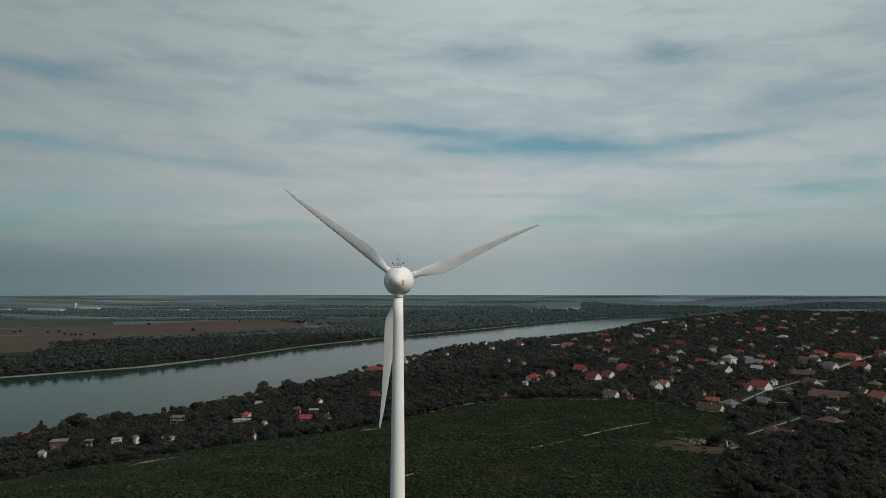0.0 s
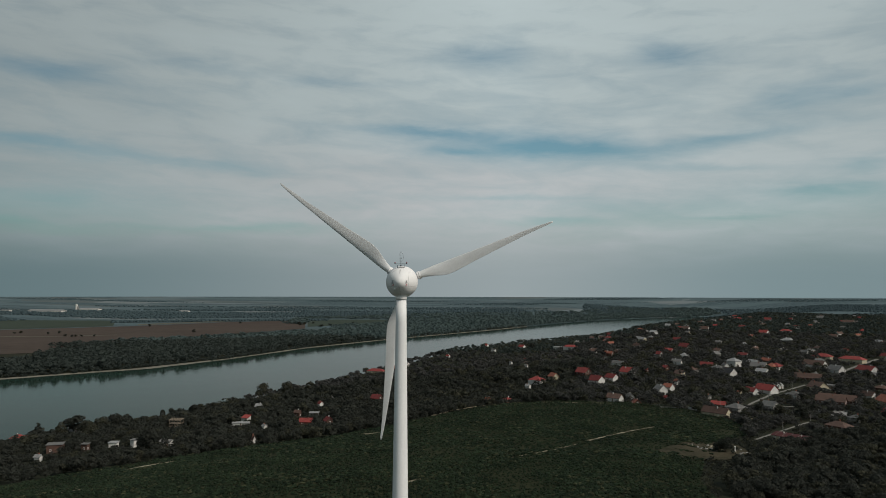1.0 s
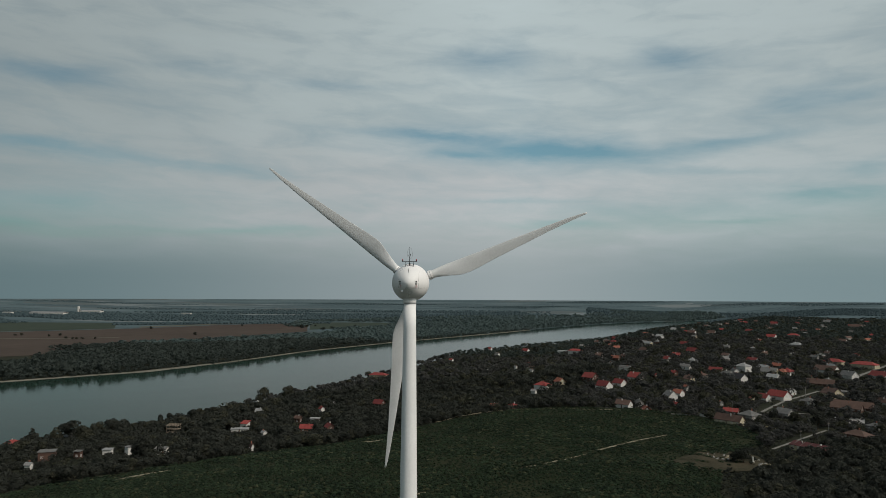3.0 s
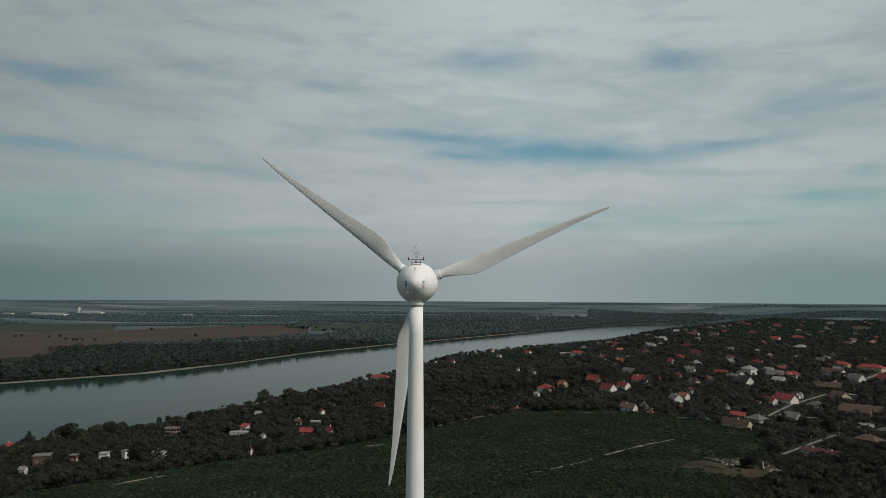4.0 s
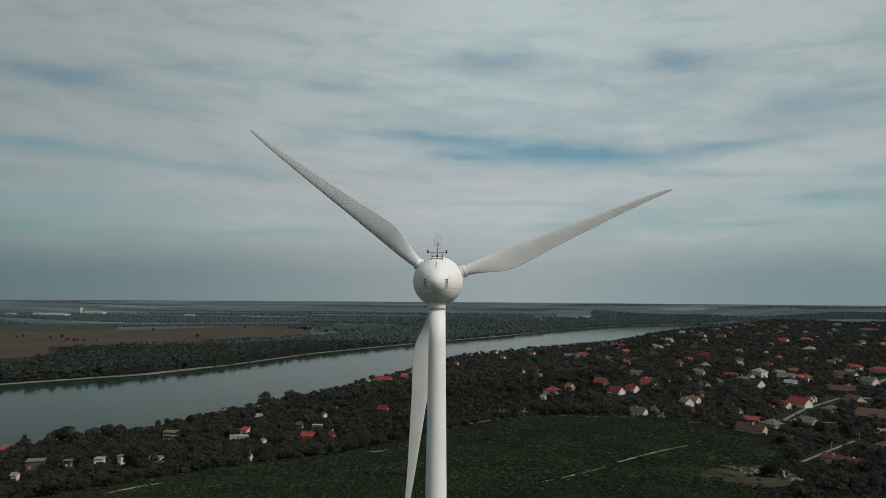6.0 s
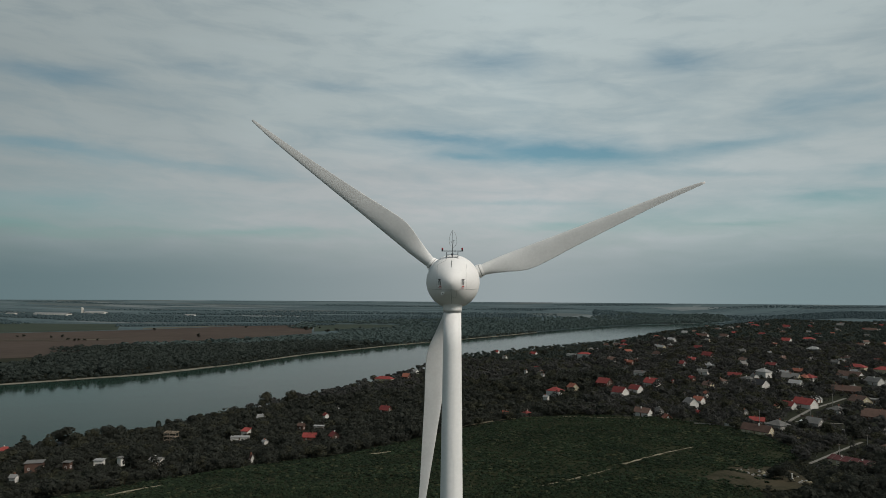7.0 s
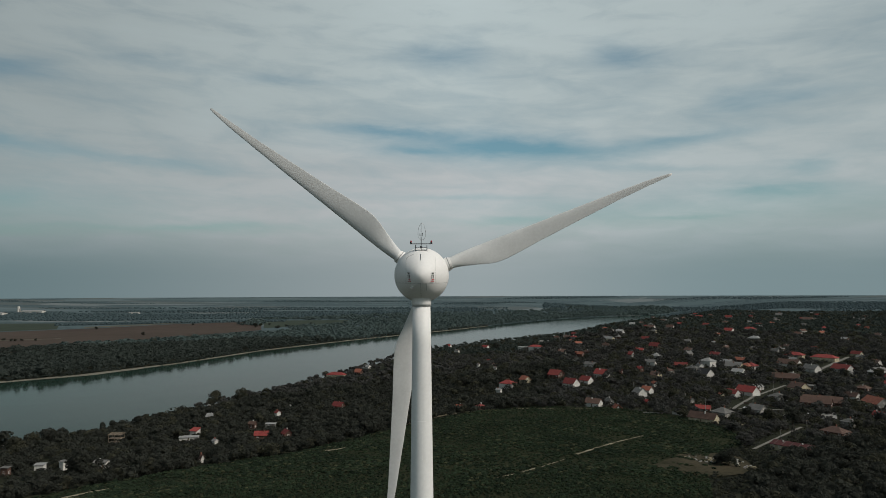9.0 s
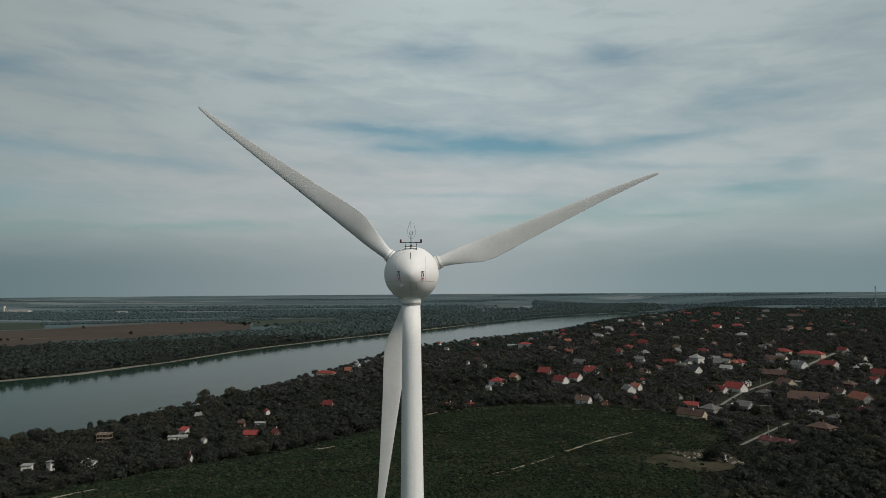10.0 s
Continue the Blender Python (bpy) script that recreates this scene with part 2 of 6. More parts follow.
SAND = material("river_sand", (0.10, 0.094, 0.078), (0.21, 0.195, 0.16), 0.9, 0.03, 0.4, 0.2, world_space=True, spec=0.04)
PLASTER = {
    "white": material("white_render", (0.42, 0.41, 0.385), (0.64, 0.62, 0.58), 0.9, 0.4, 5.0, 0.2, random_ob=0.2),
    "cream": material("cream_render", (0.32, 0.28, 0.19), (0.46, 0.40, 0.28), 0.9, 0.4, 5.0, 0.2, random_ob=0.2),
    "grey": material("grey_render", (0.17, 0.165, 0.15), (0.28, 0.27, 0.25), 0.9, 0.4, 5.0, 0.2, random_ob=0.2),
    # brown boards, with the shade on the cabin fronts darkened into the colour
    "brown": material("shaded_brown_boarding", (0.065, 0.038, 0.030), (0.125, 0.072, 0.054), 0.9, 0.4, 5.0, 0.3, random_ob=0.2),
}
ROOF = {
    "red": tile_material("red_tile", (0.165, 0.030, 0.027), (0.29, 0.058, 0.050)),
    "orange": tile_material("orange_tile", (0.18, 0.062, 0.040), (0.29, 0.105, 0.068)),
    "dark_red": tile_material("dark_red_tile", (0.115, 0.023, 0.022), (0.20, 0.044, 0.038)),
    "brown": tile_material("brown_tile", (0.06, 0.036, 0.028), (0.13, 0.080, 0.062)),
    "grey": tile_material("grey_slate", (0.09, 0.088, 0.082), (0.18, 0.175, 0.165)),
    "black": tile_material("black_tile", (0.018, 0.018, 0.02), (0.04, 0.04, 0.042)),
    "shed": tile_material("dark_red_sheet", (0.055, 0.016, 0.016), (0.095, 0.026, 0.024)),
    "pale": tile_material("pale_sheet", (0.18, 0.18, 0.175), (0.30, 0.30, 0.29)),
}
BRICK_RED = material("chimney_brick", (0.20, 0.08, 0.055), (0.32, 0.14, 0.10), 0.9, 1.5, 9.0, 0.4)
FRAME_WHITE = material("window_frame_paint", (0.55, 0.54, 0.52), (0.72, 0.71, 0.68), 0.6, 2.0, 12.0, 0.05)
WOOD = material("weathered_wood", (0.09, 0.065, 0.045), (0.19, 0.14, 0.10), 0.85, 1.5, 12.0, 0.4)
PALE_WOOD = material("pale_weathered_timber", (0.17, 0.13, 0.095), (0.34, 0.27, 0.20), 0.85, 1.5, 12.0, 0.4)
PANE = material("dark_window_glass", (0.015, 0.018, 0.02), (0.03, 0.035, 0.04), 0.08, 0.5, 4.0, 0.0, spec=0.5)
CONCRETE = material("pale_concrete", (0.17, 0.165, 0.155), (0.30, 0.29, 0.27), 0.9, 0.6, 6.0, 0.3)
CAR_WHITE = material("white_car_paint", (0.60, 0.60, 0.60), (0.70, 0.70, 0.70), 0.25, 1.0, 8.0, 0.0, spec=0.5)
RUBBER = material("tyre_rubber", (0.012, 0.012, 0.012), (0.025, 0.025, 0.025), 0.9, 6.0, 30.0, 0.1)

TRAMPLED = material("trampled_earth", (0.018, 0.020, 0.011), (0.080, 0.066, 0.044), 0.95, 0.07, 0.6, 0.5, world_space=True, bump_dist=0.2, spec=0.04)
GROUND = material("mixed_ground", (0.018, 0.021, 0.014), (0.038, 0.039, 0.026), 0.95, 0.012, 0.16, 0.4, world_space=True, bump_dist=0.4, spec=0.04)


def far_hazed_fields():
    """Beyond the near country the ground breaks up into large plots, with bluish haze put into their colours."""
    N, L = GROUND.node_tree.nodes, GROUND.node_tree.links
    b = N["Principled BSDF"]
    near_col = b.inputs["Base Color"].links[0].from_socket
    pos = N.new("ShaderNodeNewGeometry").outputs["Position"]
    mp = N.new("ShaderNodeMapping")
    mp.inputs["Rotation"].default_value = (0, 0, 0.35)
    mp.inputs["Scale"].default_value = (0.0022, 0.0060, 0.0)
    L.new(pos, mp.inputs[0])
    v = N.new("ShaderNodeTexVoronoi")
    v.inputs["Scale"].default_value = 1.0
    L.new(mp.outputs[0], v.inputs["Vector"])
    sep = N.new("ShaderNodeSeparateColor")
    L.new(v.outputs["Color"], sep.inputs[0])
    ramp = N.new("ShaderNodeValToRGB")
    e = ramp.color_ramp.elements
    ramp.color_ramp.interpolation = "CONSTANT"
    # plot colours carry the bluish tint of distance haze
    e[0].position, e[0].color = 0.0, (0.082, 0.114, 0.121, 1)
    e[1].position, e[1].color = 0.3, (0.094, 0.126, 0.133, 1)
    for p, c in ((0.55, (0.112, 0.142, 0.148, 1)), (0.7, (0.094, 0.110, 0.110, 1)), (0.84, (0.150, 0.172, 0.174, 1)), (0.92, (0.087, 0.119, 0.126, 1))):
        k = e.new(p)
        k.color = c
    L.new(sep.outputs[0], ramp.inputs[0])
    stretch = N.new("ShaderNodeMapping")
    stretch.inputs["Scale"].default_value = (0.0011, 0.0052, 0.0)
    L.new(pos, stretch.inputs[0])
    bands = N.new("ShaderNodeTexNoise")
    bands.inputs["Scale"].default_value, bands.inputs["Detail"].default_value, bands.inputs["Roughness"].default_value = 1.0, 8, 0.66
    L.new(stretch.outputs[0], bands.inputs["Vector"])
    woods = N.new("ShaderNodeMapRange")
    woods.inputs[1].default_value, woods.inputs[2].default_value = 0.47, 0.53
    L.new(bands.outputs[0], woods.inputs[0])
    grain = N.new("ShaderNodeTexNoise")
    grain.inputs["Scale"].default_value, grain.inputs["Detail"].default_value = 0.05, 4
    L.new(pos, grain.inputs["Vector"])
    # bands of far woods, their dark tones tinted by the same haze
    dark = N.new("ShaderNodeValToRGB")
    dark.color_ramp.elements[0].position, dark.color_ramp.elements[1].position = 0.35, 0.65
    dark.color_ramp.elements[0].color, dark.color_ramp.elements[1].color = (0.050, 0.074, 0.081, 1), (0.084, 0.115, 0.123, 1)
    L.new(grain.outputs[0], dark.inputs[0])
    plots = N.new("ShaderNodeMix")
    plots.data_type = "RGBA"
    L.new(woods.outputs[0], plots.inputs[0])
    L.new(ramp.outputs[0], plots.inputs[6])
    L.new(dark.outputs[0], plots.inputs[7])
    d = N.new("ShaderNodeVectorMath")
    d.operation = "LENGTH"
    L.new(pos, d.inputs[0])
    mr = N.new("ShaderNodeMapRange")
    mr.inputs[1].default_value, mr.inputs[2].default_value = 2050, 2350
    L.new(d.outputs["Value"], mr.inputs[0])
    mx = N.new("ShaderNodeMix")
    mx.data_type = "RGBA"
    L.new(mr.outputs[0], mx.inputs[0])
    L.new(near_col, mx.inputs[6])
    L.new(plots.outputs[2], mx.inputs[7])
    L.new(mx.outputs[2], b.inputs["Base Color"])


far_hazed_fields()


def leafy(m, share=0.42):
    """Leaves let part of the light through."""
    N, L = m.node_tree.nodes, m.node_tree.links
    b, out = N["Principled BSDF"], N["Material Output"]
    tr, mx = N.new("ShaderNodeBsdfTranslucent"), N.new("ShaderNodeMixShader")
    L.new(b.inputs["Base Color"].links[0].from_socket, tr.inputs["Color"])
    mx.inputs[0].default_value = share
    L.new(b.outputs[0], mx.inputs[1])
    L.new(tr.outputs[0], mx.inputs[2])
    L.new(mx.outputs[0], out.inputs["Surface"])


for m in (LEAF, LEAF_GARDEN, LEAF_OLIVE, LEAF_FAR_HAZE, LEAF_MID_HAZE, FAR_LEAF_HAZE, CROP, CROP_DRY):
    leafy(m)


def water_material():
    m = bpy.data.materials.new("river_water")
    m.use_nodes = True
    N, L = m.node_tree.nodes, m.node_tree.links
    b = N["Principled BSDF"]
    b.inputs["Base Color"].default_value = (0.016, 0.034, 0.026, 1)
    b.inputs["Roughness"].default_value, b.inputs["IOR"].default_value = 0.08, 1.33
    b.inputs["Specular IOR Level"].default_value = 0.06
    b.inputs["Specular Tint"].default_value = (0.66, 1.0, 0.87, 1)
    pos = N.new("ShaderNodeNewGeometry").outputs["Position"]
    heights = []
    for s, dist in ((0.02, 0.35), (0.25, 0.12)):
        n = N.new("ShaderNodeTexNoise")
        n.inputs["Scale"].default_value, n.inputs["Detail"].default_value = s, 4
        L.new(pos, n.inputs["Vector"])
        heights.append((n.outputs[0], dist))
    prev = None
    for h, dist in heights:
        bn = N.new("ShaderNodeBump")
        bn.inputs["Strength"].default_value, bn.inputs["Distance"].default_value = WATER_BUMP, dist
        L.new(h, bn.inputs["Height"])
        if prev:
            L.new(prev, bn.inputs["Normal"])
        prev = bn.outputs[0]
    L.new(prev, b.inputs["Normal"])
    return m


WATER = water_material()


# ---- building helpers ----
def mesh_np(name, verts, tris, mats, smooth=False, quads=False):
    """A mesh from arrays of places and corner numbers."""
    me = bpy.data.meshes.new(name)
    k = 4 if quads else 3
    me.vertices.add(len(verts))
    me.vertices.foreach_set("co", np.asarray(verts, np.float32).ravel())
    me.loops.add(len(tris) * k)
    me.loops.foreach_set("vertex_index", np.asarray(tris, np.int32).ravel())
    me.polygons.add(len(tris))
    me.polygons.foreach_set("loop_start", np.arange(0, len(tris) * k, k, dtype=np.int32))
    me.polygons.foreach_set("use_smooth", np.full(len(tris), smooth))
    for m in mats if isinstance(mats, (list, tuple)) else [mats]:
        me.materials.append(m)
    me.update(calc_edges=True)
    me.validate()
    return me


def part(name, bm, mat, parent=None, label="", smooth=False):
    me = bpy.data.meshes.new(name)
    if smooth:
        for f in bm.faces:
            f.smooth = True
    bm.to_mesh(me)
    bm.free()
    me.materials.append(mat)
    ob = new(name, me)
    ob.parent = parent
    return tagged(ob, label)


def shared(name, me, parent, m=None, label=""):
    ob = new(name, me)
    ob.parent = parent
    if m is not None:
        ob.matrix_basis = m
    return tagged(ob, label)


def box(bm, cx, cy, cz, sx, sy, sz, m=None, bevel=0.0):
    r = bmesh.ops.create_cube(bm, size=1.0, matrix=(m or Matrix()) @ Matrix.Translation((cx, cy, cz)) @ Matrix.Diagonal((sx, sy, sz, 1)))
    if bevel:
        edges = list({e for v in r["verts"] for e in v.link_edges})
        bmesh.ops.bevel(bm, geom=edges, offset=bevel, segments=1, affect="EDGES")


def rod(bm, a, b, r0, r1=None, seg=10):
    a, b = Vector(a), Vector(b)
    d = b - a
    m = Matrix.Translation((a + b) / 2) @ d.to_track_quat("Z", "Y").to_matrix().to_4x4()
    bmesh.ops.create_cone(bm, cap_ends=True, segments=seg, radius1=r0, radius2=r0 if r1 is None else r1, depth=d.length, matrix=m)


def ring_surface(bm, rings, closed=True, caps=True):
    """Skins rows of places into one surface."""
    vs = [[bm.verts.new(p) for p in ring] for ring in rings]
    n = len(vs[0])
    for a, b in zip(vs, vs[1:]):
        for i in range(n if closed else n - 1):
            j = (i + 1) % n
            bm.faces.new((a[i], a[j], b[j], b[i]))
    if caps and closed:
        bm.faces.new(vs[0][::-1])
        bm.faces.new(vs[-1])
    bmesh.ops.recalc_face_normals(bm, faces=bm.faces)


# ---- the lie of the land ----
NEAR_Y = (-2000, -200, 150, 380, 480, 560, 592, 645, 692, 765, 830, 950, 1040, 1200, 1380, 1620, 1757, 1855, 2078, 2405, 3036, 3400, 3700)
NEAR_X = (-1500, -700, -530, -405, -342, -287, -249, -232, -205, -174, -128, -82, -40, 14, 78, 275, 405, 505, 675, 885, 1235, 1470, 1690)
FAR_Y = (-2000, 0, 600, 820, 938, 1063, 1224, 1501, 1792, 2263, 2597, 2824, 3060, 3227, 3373, 3477, 3700)
FAR_X = (-1900, -1250, -900, -690, -581, -445, -348, -237, -60, 270, 485, 643, 825, 990, 1180, 1345, 1700)
SLOPES = (4.401, -23.624, 1.604, 1.79, 6.734, -24.417, 14.943)
RIVER_Z = -60.0


def near_bank(y):
    return np.interp(y, NEAR_Y, NEAR_X)


def far_bank(y):
    return np.interp(y, FAR_Y, FAR_X)


def ease(a, b, v):
    t = np.clip((v - a) / (b - a), 0, 1)
    return t * t * (3 - 2 * t)


def plain(d):
    return -57 + 95 * np.clip((d - 2000) / 2950, 0, 2) ** 1.6


def height(x, y):
    """The ground: a plateau that slopes off to the river, and the plain beyond it."""
    x, y = np.asarray(x, float), np.asarray(y, float)
    sn, sf, d = x - near_bank(y), far_bank(y) - x, np.hypot(x, y + 60)
    X, Y = np.clip(x, -400, 1400) / 500, np.clip(y, -300, 2200) / 500
    b = np.exp(-((y - 430) / 330.0) ** 2)
    c = SLOPES
    top = c[0] + c[1] * X + c[2] * Y + c[3] * X * Y + c[4] * X * X + c[5] * b + c[6] * b * X
    u = np.clip(sn / 450, 0, None)
    h = np.clip(0.5 + 0.5 * (1 - u) / 0.12, 0, 1)
    g = u * h + 1 - h - 0.12 * h * (1 - h)
    k = ease(750, 1000, y)
    g = g * (1 - k) + np.maximum(ease(150, 480, sn), 0.1 * ease(0, 25, sn)) * k
    hollow = -9 * np.exp(-(((x - 85) / 80) ** 2 + ((y - 555) / 70) ** 2)) + 8 * np.exp(-(((x + 240) / 70) ** 2 + ((y - 365) / 70) ** 2))
    zn = RIVER_Z + (60 + top) * g + hollow * ease(0, 150, sn)
    k = ease(2400 - 430 * ease(20, 34, np.degrees(np.arctan2(x, y + 60))), 3100, d)
    zn = zn * (1 - k) + (-57 + (plain(d) + 57) * (1 - (1 - ease(100, 700, sn)) * (1 - ease(3950, 4550, d))) - 3 * (1 - ease(0, 25, sn))) * k
    zf = RIVER_Z + 3 * ease(0, 40, sf) + (plain(d) + 57) * (1 - (1 - ease(100, 900, sf)) * (1 - ease(3950, 4550, d)))
    zr = RIVER_Z - 3 * np.clip(np.minimum(-sn, -sf) / 12, 0, 1)
    return np.where(sn > 0, zn, np.where(sf > 0, zf, zr))


def ground_z(x, y):
    return float(height(x, y))


def inside(poly, x, y):
    """Which of the places lie in the polygon."""
    x, y = np.asarray(x, float), np.asarray(y, float)
    hit = np.zeros(x.shape, bool)
    for (x0, y0), (x1, y1) in zip(poly, poly[1:] + poly[:1]):
        if y0 != y1:
            hit ^= ((y0 > y) != (y1 > y)) & (x < (x1 - x0) * (y - y0) / (y1 - y0) + x0)
    return hit


FIELD = [(-230, -150), (-225, 60), (-205, 190), (-170, 257), (-135, 286), (-88, 318), (-44, 333), (15, 399), (43, 430), (75, 449), (109, 457), (167, 441), (197, 411),
         (210, 373), (207, 336), (193, 305), (176, 293), (165, 262), (140, 238), (118, 190), (100, 120), (95, 30), (110, -150)]
BARE = [(124, 259), (130, 264), (136, 272), (142, 275), (147, 283), (158, 285), (166, 284), (171, 280), (174, 271), (171, 261), (167, 247), (162, 243), (157, 238), (147, 234), (139, 232), (131, 237), (129, 243), (126, 246)]

# ---- ground, river, fields, roads ----
def build_ground():
    angles = np.radians(np.concatenate([np.arange(-42, 46, 0.35), np.arange(46, 318, 4.0)]))
    radii = np.concatenate([[0.5], np.arange(12, 130, 12.0), 130 * 1.018 ** np.arange(0, 110), 925 * 1.0075 ** np.arange(0, 224)])
    radii = np.append(radii[radii < 4880], 4930.0)
    R, A = np.meshgrid(radii, angles, indexing="ij")
    X, Y = R * np.sin(A), -60 + R * np.cos(A)
    Z = height(X, Y)
    rough = np.array([noise.noise((x * 0.03, y * 0.03, 0.0)) for x, y in zip(X.ravel(), Y.ravel())]).reshape(X.shape)
    Z = Z + rough * 0.5 * (Z > RIVER_Z + 0.5)
    n = len(angles)
    i, j = np.meshgrid(np.arange(len(radii) - 1), np.arange(n), indexing="ij")
    k = (j + 1) % n
    quads = np.stack([i * n + j, (i + 1) * n + j, (i + 1) * n + k, i * n + k], -1).reshape(-1, 4)[:, ::-1]
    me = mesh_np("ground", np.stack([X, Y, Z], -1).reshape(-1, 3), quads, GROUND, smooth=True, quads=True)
    return tagged(new("ground", me), "dark grassy ground sloping down to the river", "ground", kind="structure")


build_ground()


def build_water():
    ys = np.concatenate([np.arange(-1500, 600, 100), np.arange(600, 3700, 50)])
    V, F = [], []
    for y in ys:
        a, b = far_bank(y) - 25, near_bank(y) + 10
        for t in (0, 0.33, 0.66, 1):
            V.append((a + (b - a) * t, y, RIVER_Z))
    for i in range(len(ys) - 1):
        for j in range(3):
            F.append((i * 4 + j, i * 4 + j + 1, i * 4 + j + 5, i * 4 + j + 4))
    me = mesh_np("water", V, F, WATER, smooth=True, quads=True)
    return tagged(new("water", me), "wide calm grey-green river between wooded banks", "river", kind="structure")


build_water()


def patch(name, poly, mat, label, category, lift=0.2, cell=8.0):
    """A sheet over the ground inside a polygon, with an even edge."""
    bm = bmesh.new()
    face = bm.faces.new([bm.verts.new((x, y, 0)) for x, y in poly])
    xs, ys = [p[0] for p in poly], [p[1] for p in poly]
    for lo, hi, normal in ((min(xs), max(xs), (1, 0, 0)), (min(ys), max(ys), (0, 1, 0))):
        for v in np.arange(lo + cell, hi, cell):
            bmesh.ops.bisect_plane(bm, geom=bm.verts[:] + bm.edges[:] + bm.faces[:], plane_co=Vector(normal) * v, plane_no=normal)
    for v in bm.verts:
        v.co.z = ground_z(v.co.x, v.co.y) + lift
    bmesh.ops.recalc_face_normals(bm, faces=bm.faces)
    if bm.faces[0].normal.z < 0:
        bmesh.ops.reverse_faces(bm, faces=bm.faces)
    ob = part(name, bm, mat, None, label, smooth=True)
    return tagged(ob, label, category, kind="structure")


def strip(name, points, width, mat, label, category, lift=0.3, step=4.0, uneven=0.0):
    """A road or track laid over the ground along a line."""
    rng = random.Random(len(points) * 7 + int(points[0][0]))
    line = []
    for (x0, y0), (x1, y1) in zip(points, points[1:]):
        n = max(1, int(math.hypot(x1 - x0, y1 - y0) / step))
        line += [(x0 + (x1 - x0) * i / n, y0 + (y1 - y0) * i / n) for i in range(n)]
    line.append(points[-1])
    bm = bmesh.new()
    rows = []
    for i, (x, y) in enumerate(line):
        a, b = line[max(0, i - 1)], line[min(len(line) - 1, i + 1)]
        d = Vector((b[0] - a[0], b[1] - a[1])).normalized()
        nx, ny = -d.y, d.x
        w = width * (1 + rng.uniform(-uneven, uneven))
        z = max(ground_z(x + nx * s * w / 2, y + ny * s * w / 2) for s in (-1, 0, 1)) + lift
        rows.append([(x + nx * w / 2, y + ny * w / 2, z), (x - nx * w / 2, y - ny * w / 2, z)])
    ring_surface(bm, rows, closed=False)
    for f in bm.faces:
        if f.normal.z < 0:
            f.normal_flip()
    ob = part(name, bm, mat, None, label)
    return tagged(ob, label, category, kind="structure")


patch("ground_field", FIELD, SOIL, "dark green field soil under the crop", "field", 0.5, 10.0)
patch("ground_bare", BARE, TRAMPLED, "bare trampled earth at the corner of the field", "bare ground", 0.75, 5.0)
OPEN = [(-357, 2309), (-106, 2554), (-81, 2783), (-428, 2780)]
patch("ground_ploughed", [(-853, 1264), (-752, 1342), (-735, 1626), (-624, 1852), (-356, 2252), (-426, 2708), (-711, 2562), (-932, 2334), (-1260, 2100), (-1349, 2032)], PLOUGH, "wide reddish-brown ploughed field beyond the forest", "field", 0.6, 60.0)
patch("ground_meadow", [(-1377, 2075), (-1274, 2124), (-1010, 2319), (-1123, 2611), (-1685, 2550)], MEADOW, "green meadow strip beyond the ploughed field", "field", 0.6, 60.0)
patch("ground_meadow", [(-361, 2337), (-107, 2586), (-92, 2779), (-423, 2745)], MEADOW, "pale green meadow beside the forest", "field", 0.6, 60.0)
patch("ground_stubble", [(-1195, 1793), (-1098, 1823), (-949, 1845), (-818, 1904), (-834, 1924), (-958, 1863), (-1111, 1844), (-1219, 1830)], STUBBLE, "pale farm track across the ploughed field", "track", 1.2, 60.0)
patch("ground_stubble", [(-942, 2360), (-720, 2593), (-647, 2640), (-659, 2691), (-964, 2416)], STUBBLE, "pale stubble strip at the field edge", "field", 1.0, 60.0)
strip("road", [(264.0, 441.4), (298.8, 480.1), (330.1, 506.5), (355.0, 528.2)], 2.6, ROAD, "pale worn asphalt village street", "road", 0.3, uneven=0.0)
strip("road", [(193.2, 295.6), (217.7, 319.1), (239.3, 339.4), (259.8, 357.7)], 1.8, ROAD, "pale worn asphalt lane beside the field", "road", 0.3, uneven=0.0)
strip("road", [(421.0, 589.4), (456.8, 624.9), (485.5, 651.7), (542.6, 705.1)], 4.0, ROAD, "pale village street between houses", "road", 0.3, uneven=0.0)
strip("road", [(264.0, 441.4), (254.8, 430.2), (277.6, 423.6), (289.1, 419.2)], 2.6, ROAD, "pale side lane between gardens", "road", 0.3, uneven=0.0)
strip("track", [(96.2, 285.6), (111.8, 302.2), (129.8, 319.8), (150.1, 336.2)], 1.3, PALE_SOIL, "pale dry-earth track through the crop", "track", 0.9, uneven=0.7)
strip("track", [(43.4, 230.5), (59.1, 244.4), (68.8, 254.7)], 1.0, PALE_SOIL, "broken pale soil streak between crop rows", "track", 0.8, uneven=0.6)
strip("track", [(72.0, 257.2), (86.6, 273.5)], 0.8, PALE_SOIL, "broken pale soil streak between crop rows", "track", 0.8, uneven=0.6)
strip("track", [(-27.9, 324.6), (-22.4, 326.0), (-17.6, 329.3)], 1.5, PALE_SOIL, "broken pale soil streak between crop rows", "track", 0.9, uneven=0.5)
strip("track", [(-135.3, 250.5), (-129.9, 258.2), (-124.1, 265.9), (-117.6, 270.4)], 1.6, PALE_SOIL, "broken pale soil streak between crop rows", "track", 0.9, uneven=0.5)
strip("track", [(-4.7, 170.7), (-0.6, 175.8), (4.8, 181.8)], 1.2, PALE_SOIL, "broken pale soil streak between crop rows", "track", 0.8, uneven=0.5)
strip("track", [(-131.5, 182.6), (-125.1, 190.0)], 1.2, PALE_SOIL, "broken pale soil streak between crop rows", "track", 0.8, uneven=0.5)
